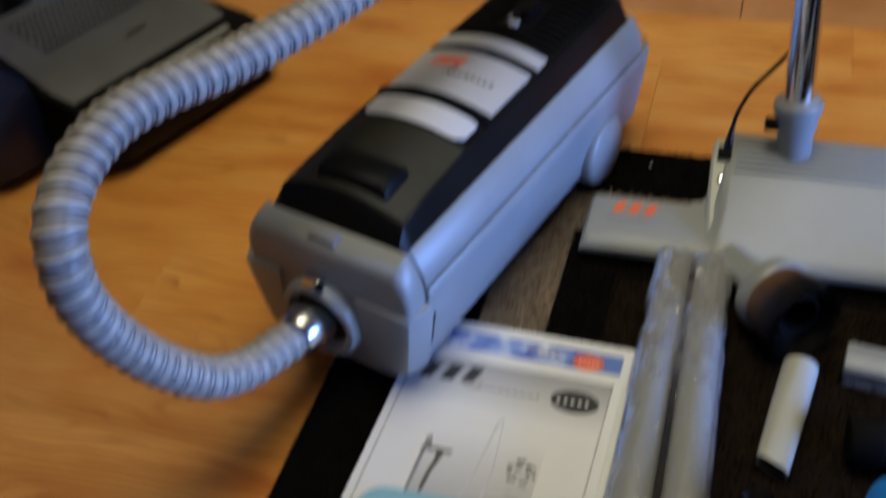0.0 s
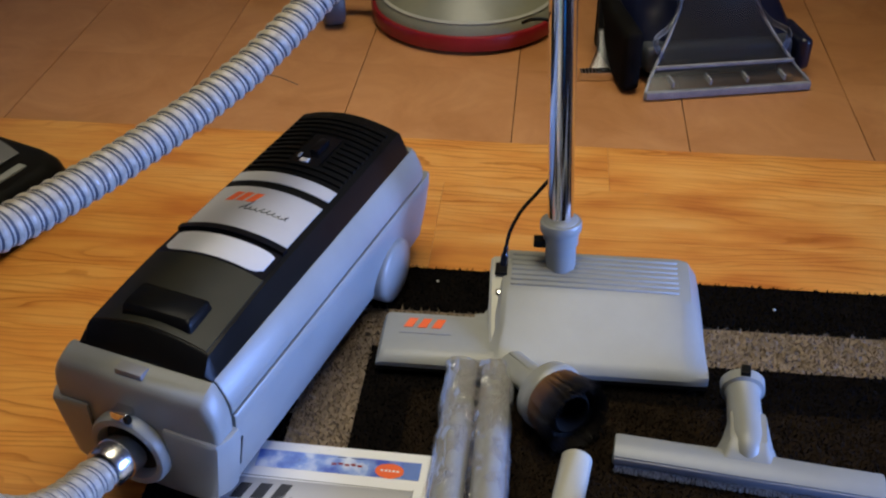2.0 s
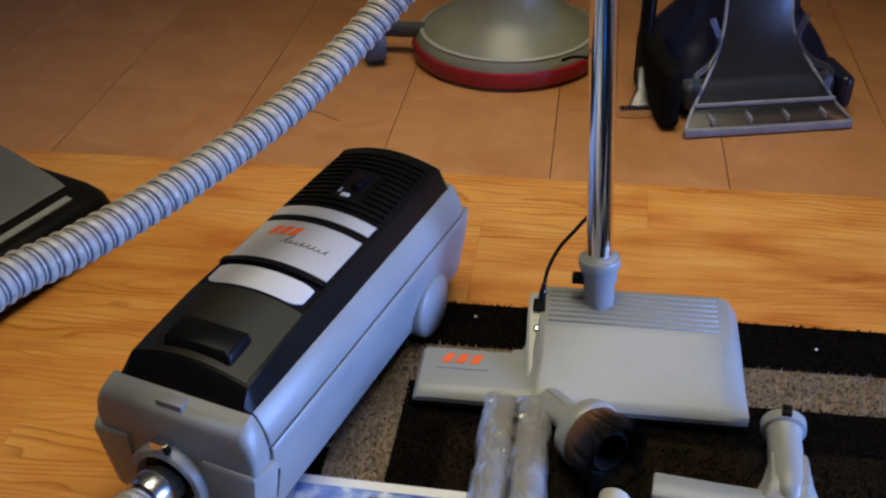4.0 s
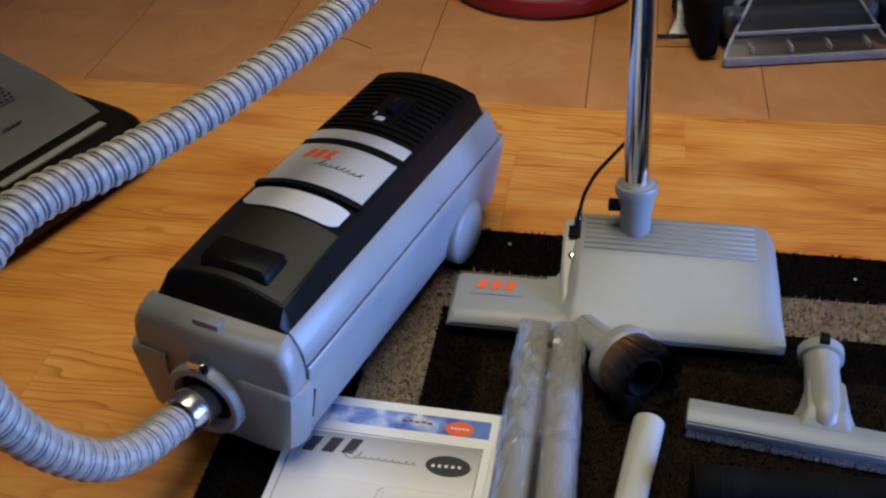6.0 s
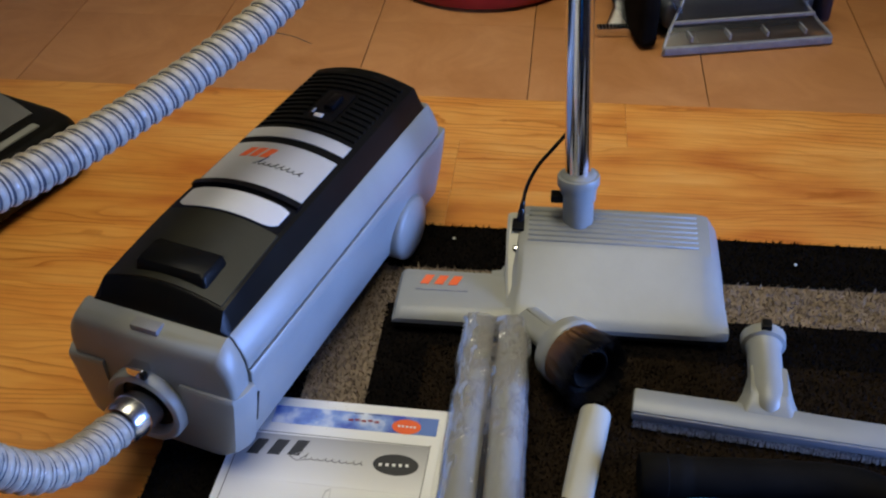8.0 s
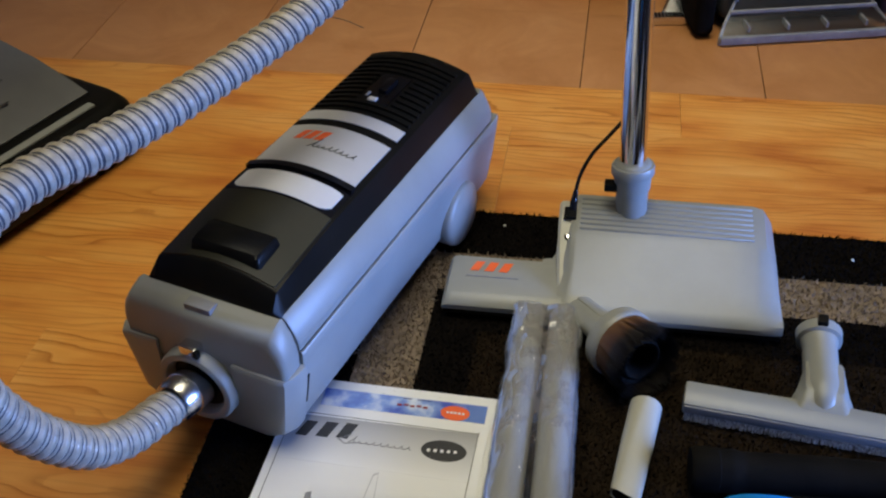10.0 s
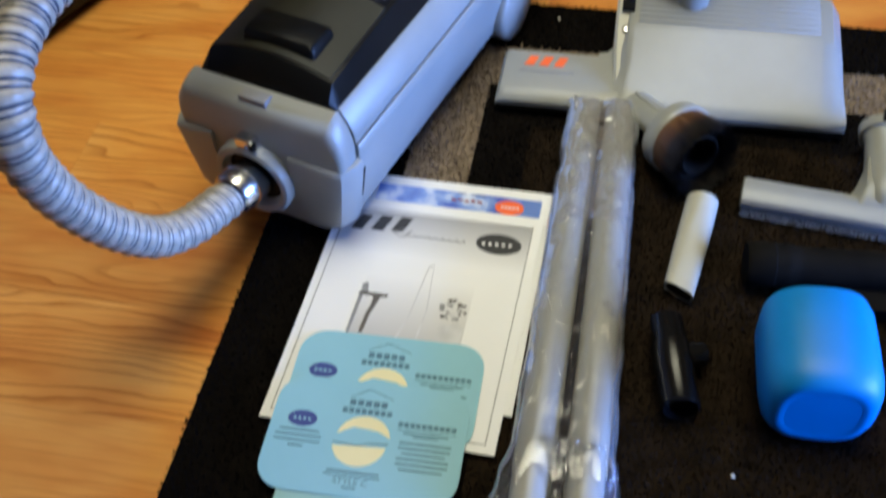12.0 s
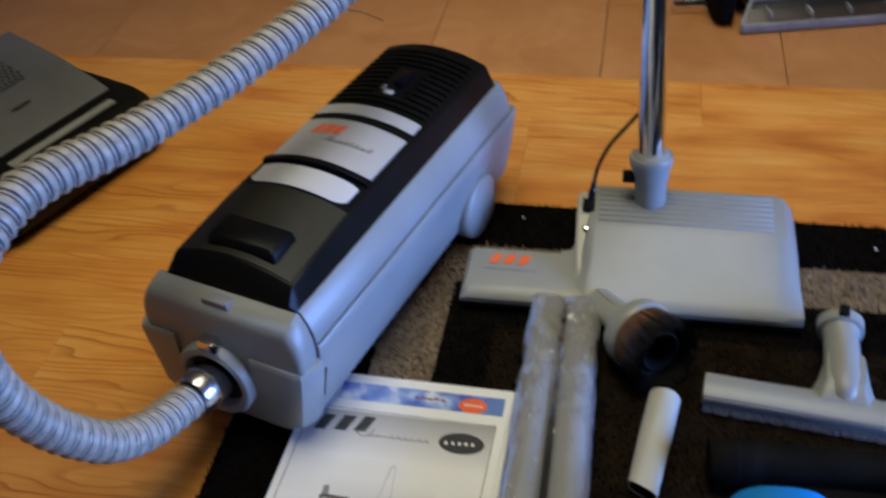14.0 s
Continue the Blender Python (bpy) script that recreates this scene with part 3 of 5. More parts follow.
part("printed_mark", squiggle(-0.018, 0.040, -0.006, 0.0150, 8, lambda x, y: crown(x, y) + 0.0013), INK, cover)
for k in range(12):
    y = 0.079 + k * 0.0113
    for x0, x1 in (((-0.062, 0.060),) if not 2 <= k <= 7 else ((-0.062, -0.018), (0.026, 0.060))):
        part("grille_rib", arched(x0, x1, y, y + 0.0058, -0.0005, 0.0032, 10), BLACK, cover)
part("switch_recess", arched(-0.015, 0.022, 0.094, 0.164, 0.0001, 0.0016, 6), BLACK_SMOOTH, cover)
part("power_switch", box(0.006, 0.134, 0.2195, 0.012, 0.030, 0.009, 0.0025), BLACK_SMOOTH, can)
part("switch_mark", box(0.002, 0.103, 0.2187, 0.0110, 0.0080, 0.0012, 0.0003), WHITE_GREY, can)
part("switch_mark", box(-0.009, 0.112, 0.2185, 0.0030, 0.0100, 0.0010, 0.0003), GREY_DARK, can)
rings = []
for z, e in ((0.198, -0.002), (0.209, 0.0), (0.2155, 0.001), (0.2178, 0.0035)):
    rings.append([(x, y, z + 0.0035 * (1 - (x / 0.04) ** 2)) for x, y in rounded(0.080 - 2 * e, 0.040 - 2 * e, 0.004, 3, 0.004, -0.181)])
part("door_button", loft(rings), BLACK, can, "raised black door latch")

for sx in (1, -1):
    m = Matrix.Translation((sx * 0.0845, 0.148, 0.0495 if sx > 0 else 0.0425)) @ pose(0, 0, 0, 0, 90 * sx, 0)
    wheel = part("wheel", turned([(-0.012, 0.030), (-0.012, 0.0405), (-0.009, 0.0425), (0.006, 0.0425), (0.010, 0.041), (0.0125, 0.037), (0.0150, 0.024), (0.0158, 0.010), (0.0160, 0.002)], 36), GREY, can, m=m)
    part("axle_block", box(sx * 0.074, 0.148, 0.052, 0.03, 0.05, 0.05, 0.006), GREY_DARK, can)
caster = part("caster", turned([(-0.011, 0.006), (-0.011, 0.0105), (0.011, 0.0105), (0.011, 0.006)], 20), RUBBER, can, m=Matrix.Translation((-0.04, -0.13, 0.0145)) @ pose(0, 0, 0, 0, 90, 0))
part("rear_bumper", loft([[(x, 0.262 + y, z) for x, y in rounded(0.15, 0.016, 0.006, 4)] for z in (0.105, 0.108, 0.118, 0.121)]), GREY, can)

INLET = Vector((-0.013, -0.2475, 0.079))
m = Matrix.Translation(INLET) @ pose(0, 0, 0, 90, 0, 0)
ring = part("inlet_ring", turned([(-0.004, 0.0445), (0.010, 0.0440), (0.0135, 0.0420), (0.0145, 0.0390), (0.0135, 0.0350), (0.006, 0.0315), (0.002, 0.0315)], 40, caps=False), GREY, can, "grey collar round the hose inlet", m=m)
# black disc that puts in the dark inside of the inlet
part("inlet_socket_dark", turned([(-0.002, 0.033), (0.0022, 0.033)], 32), BLACK, can, m=m)
part("lock_tab", box(-0.012, -0.2545, 0.129, 0.019, 0.014, 0.010, 0.0015), CHROME, can, "small metal lock tab")
part("lock_slot", box(-0.002, -0.2600, 0.1285, 0.006, 0.006, 0.0085, 0.001), BLACK, can)

# ---- the hose ----
hose = thing("vacuum_hose", CAN @ Matrix.Translation(INLET), "looped grey woven suction hose with dark double threads", "hose")
start = CAN @ (INLET + Vector((0, -0.002, 0)))
HOSE = [(-0.0085, -0.4560, 0.0870), (-0.0180, -0.4870, 0.0940), (-0.0285, -0.5230, 0.1060), (-0.041, -0.559, 0.132), (-0.057, -0.590, 0.178), (-0.070, -0.612, 0.231), (-0.075, -0.624, 0.282), (-0.076, -0.621, 0.320), (-0.079, -0.603, 0.344),
        (-0.084, -0.565, 0.356), (-0.083, -0.516, 0.360), (-0.071, -0.467, 0.356), (-0.049, -0.415, 0.348), (-0.023, -0.352, 0.343), (0.007, -0.286, 0.343), (0.040, -0.221, 0.349), (0.072, -0.166, 0.360),
        (0.099, -0.118, 0.374), (0.150, -0.030, 0.412), (0.230, 0.060, 0.490), (0.320, 0.110, 0.610), (0.375, 0.090, 0.760), (0.388, 0.020, 0.870), (0.384, -0.055, 0.895)]


def hose_mesh(points, radius, pitch):
    """A ribbed hose: a helix of wide pale ribs with two dark grooves between them."""
    dense = smooth_path(points, 40)
    length = [0.0]
    for a, b in zip(dense, dense[1:]):
        length.append(length[-1] + (b - a).length)
    fr = frames_along(dense)
    shape = [(0.00, 0.962, 1), (0.07, 0.945, 1), (0.13, 0.975, 0), (0.24, 0.975, 0), (0.30, 0.945, 1), (0.37, 0.962, 1), (0.46, 1.000, 0), (0.57, 1.050, 0), (0.72, 1.072, 0), (0.86, 1.045, 0), (0.94, 0.990, 0)]
    per, around = len(shape), 20
    turns = int(length[-1] / pitch) - 1
    bm = bmesh.new()
    grid = []
    for i in range(turns * per + 1):
        row = []
        for j in range(around):
            s = (i // per + shape[i % per][0] + j / around) * pitch
            k = min(max(np.searchsorted(length, s) - 1, 0), len(dense) - 2)
            t = (s - length[k]) / max(length[k + 1] - length[k], 1e-9)
            p = fr[k][0].lerp(fr[k + 1][0], t)
            u, v = fr[k][1].lerp(fr[k + 1][1], t), fr[k][2].lerp(fr[k + 1][2], t)
            r = radius * shape[i % per][1] * (1 + 0.012 * math.sin(i * 1.7 + j * 2.3))
            a = 2 * math.pi * j / around
            row.append(bm.verts.new(p + r * (u * math.cos(a) + v * math.sin(a))))
        grid.append(row)
    for i in range(turns * per):
        for j in range(around):
            if j < around - 1:
                q = (grid[i][j], grid[i][j + 1], grid[i + 1][j + 1], grid[i + 1][j])
            elif i + per + 1 <= turns * per:
                q = (grid[i][j], grid[i + per][0], grid[i + per + 1][0], grid[i + 1][j])
            else:
                continue
            f = bm.faces.new(q)
            f.material_index = shape[i % per][2]
    return bm


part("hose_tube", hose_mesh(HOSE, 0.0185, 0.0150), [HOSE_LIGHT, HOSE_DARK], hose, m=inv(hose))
m, d = along(start, HOSE[0])
part("metal_cuff", turned([(0.0, 0.0200), (0.002, 0.0225), (d * 0.62, 0.0228), (d * 0.68, 0.0234), (d * 0.72, 0.0200)], 32), CHROME, hose, "shiny metal hose cuff", m=inv(hose) @ m)
part("end_band", turned([(d * 0.68, 0.0190), (d * 0.70, 0.0226), (d * 1.06, 0.0220), (d * 1.15, 0.0195)], 32), STEEL, hose, m=inv(hose) @ m)

# ---- the power nozzle and its wand ----
nozzle = thing("power_nozzle", pose(0.42, -0.13, RUGZ), "wide grey motorised carpet nozzle with ribbed deck on rug", "vacuum nozzle")
NI = inv(nozzle)
BODY = [(-0.2115, 0.0190), (-0.2118, 0.0255), (-0.2085, 0.0300), (-0.1990, 0.0345), (-0.1600, 0.0520), (-0.1220, 0.0700), (-0.1140, 0.0735), (-0.0850, 0.0775), (-0.0560, 0.0810), (-0.0480, 0.0790), (-0.0420, 0.0700), (-0.0360, 0.0400), (-0.0355, 0.0190)]
rings = []
for x, s, dy in ((0.340, 0.30, 0.0), (0.3430, 0.36, 0.0), (0.3560, 0.93, 0.0), (0.3640, 1.0, 0.0), (0.45, 1.0, 0.0), (0.54, 1.0, 0.0), (0.5700, 1.0, 0.0), (0.5830, 0.94, 0.0), (0.5955, 0.62, 0.001), (0.5995, 0.38, 0.002), (0.6000, 0.28, 0.003)):
    rings.append([(x, min(max(y, -0.2118 + dy), -0.0355 - dy), min(z, max(0.019 + (z - 0.019) * s, min(z, 0.0315)))) for y, z in BODY])
part("motor_housing", loft(rings), GREY, nozzle, m=NI)
WING = [(-0.2115, 0.0190), (-0.2118, 0.0255), (-0.2080, 0.0305), (-0.1950, 0.0350), (-0.1400, 0.0365), (-0.1310, 0.0345), (-0.1275, 0.0280), (-0.1270, 0.0190)]
rings = []
for x, s in ((0.2135, 0.2), (0.2140, 0.5), (0.2180, 0.9), (0.2240, 1.0), (0.29, 1.0), (0.3520, 1.0)):
    rings.append([(x, y, 0.019 + (z - 0.019) * s) for y, z in WING])
part("side_wing", loft(rings), GREY, nozzle, m=NI)
rings = []
for y, z, x0, x1 in ((-0.185, 0.0355, 0.346, 0.366), (-0.150, 0.046, 0.343, 0.366), (-0.118, 0.060, 0.341, 0.366), (-0.090, 0.073, 0.340, 0.367), (-0.068, 0.080, 0.340, 0.367), (-0.062, 0.078, 0.341, 0.366)):
    rings.append([(x0, y, 0.02), (x1, y, 0.02), (x1, y, z - 0.003), (x1 - 0.003, y, z), (x0 + 0.003, y, z), (x0, y, z - 0.003)])
part("plug_tower", loft(rings), CREAM, nozzle, "slightly yellowed plug tower", m=NI)
part("fillet", loft([[(0.325, -0.127, z), (0.336, -0.1245, z), (0.341, -0.112, z), (0.345, -0.085, z), (0.352, -0.085, z), (0.352, -0.140, z), (0.325, -0.140, z)] for z in (0.019, 0.034, 0.036)]), GREY, nozzle, m=NI)
# black disc on the tower draws the shaded screw recess
part("screw_hole_dark", turned([(0, 0.0048), (0.0008, 0.0050), (0.0012, 0.0042)], 18), BLACK, nozzle, m=NI @ pose(0.3535, -0.114, 0.0620, 24, 0, 0))
part("screw", turned([(0.0008, 0.0024), (0.0018, 0.0022)], 12), CHROME, nozzle, m=NI @ pose(0.3535, -0.114, 0.0620, 24, 0, 0))
part("socket", box(0.3535, -0.084, 0.0760, 0.015, 0.022, 0.004, 0.001), BLACK, nozzle, m=NI)
for k in range(7):
    y = -0.110 + k * 0.0085
    z = 0.0740 + k * 0.00105
    part("deck_rib", box(0.4675, y, z, 0.203, 0.0042, 0.0042, 0.0014, 1), GREY, nozzle, m=NI)
part("base_plate", box(0.2835, -0.169, 0.0140, 0.133, 0.076, 0.011, 0.003, bm=box(0.4740, -0.124, 0.0140, 0.246, 0.166, 0.011, 0.003)), RUBBER, nozzle, m=NI)
part("bumper_strip", box(0.4067, -0.2105, 0.0160, 0.384, 0.004, 0.006, 0.0015), BLACK, nozzle, m=NI)
for x in (0.249, 0.266, 0.283):
    part("printed_mark", plate(slanted(x, -0.151, 0.0105, 0.017, 0.003), 0.0366, 0.0003), ORANGE, nozzle, smooth=False, m=NI)
part("printed_mark", plate(slanted(0.268, -0.169, 0.062, 0.0016), 0.0361, 0.0006), GREY_INK, nozzle, smooth=False, m=NI)
PIVOT, NECK = Vector((0.4265, -0.072, 0.066)), Vector((0.4225, -0.064, 0.142))
m, d = along(PIVOT, NECK)
neck = part("swivel_neck", turned([(-0.016, 0.0165), (0.0, 0.0182), (0.042, 0.0190), (0.0425, 0.0212), (0.0610, 0.0222), (0.0615, 0.0246), (0.0635, 0.0254), (0.0720, 0.0254), (0.0740, 0.0246), (0.0745, 0.0215), (d, 0.0205), (d + 0.002, 0.0165)], 36), GREY, nozzle, "grey wand socket", m=NI @ m)
part("neck_latch", box(0.3990, -0.0720, 0.1120, 0.016, 0.014, 0.011, 0.0025), BLACK, nozzle, m=NI)
part("power_cord", tube([(0.3555, -0.078, 0.074), (0.3575, -0.070, 0.095), (0.3620, -0.062, 0.118), (0.3740, -0.054, 0.143), (0.3910, -0.047, 0.164), (0.4050, -0.046, 0.184), (0.4130, -0.052, 0.200)], lambda t: 0.0046 if t < 0.12 else 0.0034 if t < 0.2 else 0.0024, 12), BLACK_SMOOTH, nozzle, "thin black power cord", m=NI)
wand = thing("chrome_wand", Matrix.Translation(NECK), "upright chrome steel vacuum wand in the nozzle socket", "wand")
TIP = NECK + Vector((-0.0385, 0.004, 0.745))
m, d = along(NECK - Vector((0, 0, 0.01)), TIP)
part("steel_tube", turned([(0, 0.0155), (d - 0.03, 0.0155), (d - 0.028, 0.0168), (d, 0.0168)], 40), CHROME, wand, m=inv(wand) @ m)
part("cord_clip", tube([TIP + Vector((-0.02 * math.cos(a), 0.02 * math.sin(a), -0.50)) for a in (0.4, 1.2, 2.0, 2.8)], 0.002, 8), BLACK, wand, m=inv(wand))
part("hand_grip", tube([TIP + Vector((0, 0, -0.012)), TIP + Vector((0, 0.001, 0.015)), (0.3845, -0.050, 0.902), (0.386, -0.028, 0.898)], 0.0195, 20), BLACK, wand, m=inv(wand))

# ---- two more wands, in a clear plastic bag ----
SPARE = [((0.3185, -0.212), (0.3170, -0.722)), ((0.3570, -0.216), (0.3620, -0.718))]
for a, b in SPARE:
    m, d = along((*a, RUGZ + 0.0185), (*b, RUGZ + 0.0175))
    t = thing("plastic_wand", m, "straight grey plastic extension wand wrapped in clear film", "wand", "bagged wands")
    part("wand_tube", turned([(0.002, 0.0135), (0.0, 0.0152), (0.003, 0.0165), (0.06, 0.0165), (0.063, 0.0175), (d - 0.045, 0.0178), (d - 0.042, 0.0168), (d - 0.001, 0.0166), (d, 0.0150), (d - 0.002, 0.0140), (d - 0.05, 0.0138)], 32, caps=False), WAND_GREY, t)
    # black disc paints in the dark of the wand's hollow end
    part("tube_bore_dark", turned([(d - 0.05, 0.0138), (d - 0.049, 0.001)], 24), BLACK, t)
    part("tube_end", turned([(0.004, 0.0137), (0.0045, 0.001)], 24), GREY_DARK, t)


def film_rings():
    """A loose sleeve round both wands, flat at its open end."""
    rings = []
    rng2 = random.Random(8)
    stations = 110
    for k in range(stations + 1):
        f = k / stations
        y = -0.206 - 0.530 * f
        flare = max(0.0, (f - 0.86) / 0.14)
        x0, x1 = 0.2980 - 0.002 * f - 0.020 * flare, 0.3770 + 0.009 * f + 0.010 * flare
        high = 0.0375 * (1 - 0.62 * flare ** 1.5) if f > 0.02 else 0.028
        n, ring = 56, []
        for j in range(n):
            a = 2 * math.pi * j / n
            c, s = math.cos(a), math.sin(a)
            x = (x0 + x1) / 2 + (x1 - x0) / 2 * math.copysign(abs(c) ** 0.55, c) * 1.01
            z = RUGZ + 0.0005 + high / 2 + high / 2 * math.copysign(abs(s) ** 0.55, s)
            if s > 0.5:
                z -= 0.004 * math.exp(-((x - 0.339) / 0.007) ** 2)
            p = Vector((x, y, z))
            k2 = noise.noise(Vector((x * 60, y * 26, 3.1))) * 0.0016 + noise.noise(Vector((x * 160, y * 45, 7.7))) * 0.0010 * (1 + 3 * flare + (2 if f < 0.25 else 0))
            if f < 0.30:
                k2 += 0.0018 * (1 - f / 0.30) * (0.5 - abs(noise.noise(Vector((x * 70 + y * 40, y * 95 - x * 30, 2.3))))) ** 2 * 4 - 0.0009 * (1 - f / 0.30)
            p += Vector((c * k2, 0.006 * flare * math.sin(j * 1.3), max(0, s) * k2 + 0.0008))
            ring.append(p)
        rings.append(ring)
    return rings


bag = thing("plastic_bag", pose(0.34, -0.47, RUGZ), "crinkled clear plastic bag round two wands", "plastic bag")
sleeve = part("film_sleeve", loft(film_rings(), caps=False), FILM, bag, m=inv(bag))

flap = []
for k in range(15):
    f = k / 14
    row = []
    for j in range(13):
        g = j / 12
        x = 0.298 - 0.024 * f * (1 - g) + 0.095 * g * (0.95 + 0.1 * f)
        y = -0.655 - 0.085 * f - 0.010 * math.sin(5 * g) * f
        crease = noise.noise(Vector((x * 140, y * 120, 1.7))) * 0.004 + noise.noise(Vector((x * 60, y * 50, 4.2))) * 0.004
        row.append((x, y, RUGZ + 0.004 + 0.034 * (1 - 0.75 * f) * max(0.0, 1 - (2 * g - 1) ** 4) * (1 - 0.4 * f) + abs(crease)))
    flap.append(row)
part("bag_mouth", loft(flap, caps=False, closed=False), FILM_CREASED, bag, "crumpled open end", m=inv(bag))

# ---- booklet and leaflet ----
SHEET = pose(0.298, -0.340, RUGZ + 0.0008, 0, 0, -1.4)
leaflet = thing("leaflet", SHEET, "white printed leaflet with a blue sky banner lying under the booklet", "leaflet")


def sheet(w, h, thick, curl, name, mat, parent, z=0.0, label=""):
    """A sheet hung from its top right corner, with slightly lifted corners."""
    n, rings = 10, []
    for k in range(n + 1):
        y = -h * k / n
        row = [(-w * i / n, y) for i in range(n + 1)]
        up = lambda x, y: z + curl * (max(0, 0.25 + y / h) ** 2 * 6 * max(0, 1 + x / w * 1.6) + 0.12 * math.sin(x * 31 + y * 17) ** 2)
        rings.append([(x, y, up(x, y)) for x, y in row] + [(x, y, up(x, y) + thick) for x, y in reversed(row)])
    return part(name, loft(rings), mat, parent, label)


sheet(0.216, 0.279, 0.0012, 0.0, "page", PAPER, leaflet)
part("banner", plate([(-0.189, -0.037), (-0.0115, -0.037), (-0.0115, -0.0125), (-0.189, -0.0125)], 0.0013, 0.0002), BANNER, leaflet, "printed blue sky banner", smooth=False)
part("banner_end", plate([(-0.031, -0.0368), (-0.0115, -0.0368), (-0.0115, -0.0127), (-0.031, -0.0127)], 0.0016, 0.0002), SKY_BLUE, leaflet, smooth=False)
part("orange_oval", plate(oval(0.031, 0.0205, 28, -0.0443, -0.0275), 0.0019, 0.0002), ORANGE, leaflet, smooth=False)
bars(leaflet, [(-0.0443 + k * 0.0042 - 0.008, -0.0275, 0.0026, 0.0026) for k in range(5)], 0.0022, PAPER)
bars(leaflet, [(-0.105 + k * 0.007, -0.0245 + 0.001 * (k % 2), 0.0052, 0.0028) for k in range(5)], 0.0016, RED)
bars(leaflet, [(-0.080, -0.0145, 0.014, 0.0012), (-0.098, -0.0145, 0.010, 0.0012)], 0.0016, BLUE_INK)
BOOK = pose(0.2915, -0.384, RUGZ + 0.0024, 0, 0, -2.0)
book = thing("booklet", BOOK, "white manual with a grey printed cover and black oval mark", "booklet")
sheet(0.2155, 0.278, 0.0022, 0.0, "inner_pages", PAPER_EDGE, book)
part("cover", plate([(-0.216, -0.279), (0.0003, -0.279), (0.0003, 0.0003), (-0.216, 0.0003)], 0.0023, 0.0004), PAPER, book, smooth=False)
ZB = 0.0028
part("printed_fade", plate([(-0.207, -0.074), (-0.010, -0.074), (-0.010, -0.0110), (-0.207, -0.0140)], ZB, 0.00012), FADE, book, "grey printed fade", smooth=False)
for x, y, w, h in ((-0.1085, -0.0105, 0.199, 0.0007), (-0.1085, -0.270, 0.199, 0.0007), (-0.0095, -0.139, 0.0007, 0.262), (-0.2075, -0.139, 0.0007, 0.262)):
    part("printed_frame", plate(slanted(x, y, w, h), ZB + 0.0002, 0.0001), INK, book, smooth=False)
for x, y, w in ((-0.1870, -0.0320, 0.0120), (-0.1655, -0.0305, 0.0130), (-0.1445, -0.0290, 0.0125)):
    part("printed_mark", plate(slanted(x, y, w, 0.0210, 0.0036), ZB + 0.0002, 0.0001), INK, book, smooth=False)
part("printed_mark", squiggle(-0.140, -0.074, -0.0405, 0.0080, 9, lambda x, y: ZB + 0.0001), GREY_INK, book)
part("printed_mark", plate([(-0.152, -0.041), (-0.143, -0.0465), (-0.130, -0.0435), (-0.131, -0.0425), (-0.143, -0.0450), (-0.150, -0.0400), (-0.138, -0.034), (-0.139, -0.033)], ZB + 0.0003, 0.0001), GREY_INK, book, smooth=False)
part("black_oval", plate(oval(0.047, 0.0275, 30, -0.0405, -0.0385), ZB + 0.0002, 0.0001), INK, book, smooth=False)
bars(book, [(-0.0560 + k * 0.0068, -0.0400 + 0.0004 * k, 0.0032, 0.0036) for k in range(5)], ZB + 0.0004, PAPER)
part("printed_photo", plate([(-0.164, -0.200), (-0.053, -0.196), (-0.053, -0.096), (-0.162, -0.100)], ZB + 0.0001, 0.00008), PHOTO, book, "pale grey printed photograph", smooth=False)
def printed(points, tone, lift=0.0003):
    part("printed_shape", plate(points, ZB + lift, 0.0001), tone, book, smooth=False)


# the cover picture: a small dark table, a tall pale arch, a bunch of flowers
printed(slanted(-0.1500, -0.1245, 0.0290, 0.0042, 0.001), DARK_INK)
printed([(-0.1640, -0.1130), (-0.1585, -0.1105), (-0.1560, -0.1225), (-0.1630, -0.1225)], GREY_INK)
printed([(-0.1495, -0.1266), (-0.1420, -0.1266), (-0.1440, -0.1360), (-0.1470, -0.1480), (-0.1490, -0.1720), (-0.1530, -0.1720), (-0.1515, -0.1480), (-0.1490, -0.1360)], DARK_INK, 0.0004)
printed([(-0.1640, -0.1266), (-0.1600, -0.1266), (-0.1620, -0.1760), (-0.1650, -0.1760)], GREY_INK)
printed([(-0.1200, -0.1900), (-0.1100, -0.1440), (-0.1040, -0.0800), (-0.0990, -0.0760), (-0.0930, -0.1340), (-0.0970, -0.1900), (-0.0985, -0.1900), (-0.0945, -0.1340), (-0.0992, -0.0780), (-0.1030, -0.0820), (-0.1088, -0.1440), (-0.1185, -0.1900)], PALE_INK)
printed([(-0.0820, -0.1900), (-0.0780, -0.1500), (-0.0600, -0.1440), (-0.0540, -0.1500), (-0.0540, -0.1900)], PALE_INK)
posy = random.Random(6)
for k in range(26):
    a, r = posy.uniform(0, 2 * math.pi), posy.uniform(0.0, 1.0) ** 0.6
    w = posy.uniform(0.0030, 0.0062)
    printed(oval(w, w * posy.uniform(0.7, 1.0), 9, -0.0690 + 0.0135 * r * math.cos(a), -0.1300 + 0.0125 * r * math.sin(a)), posy.choice((GREY_INK, GREY_INK, DARK_INK, PALE_INK)), 0.0003 + 0.00004 * k)

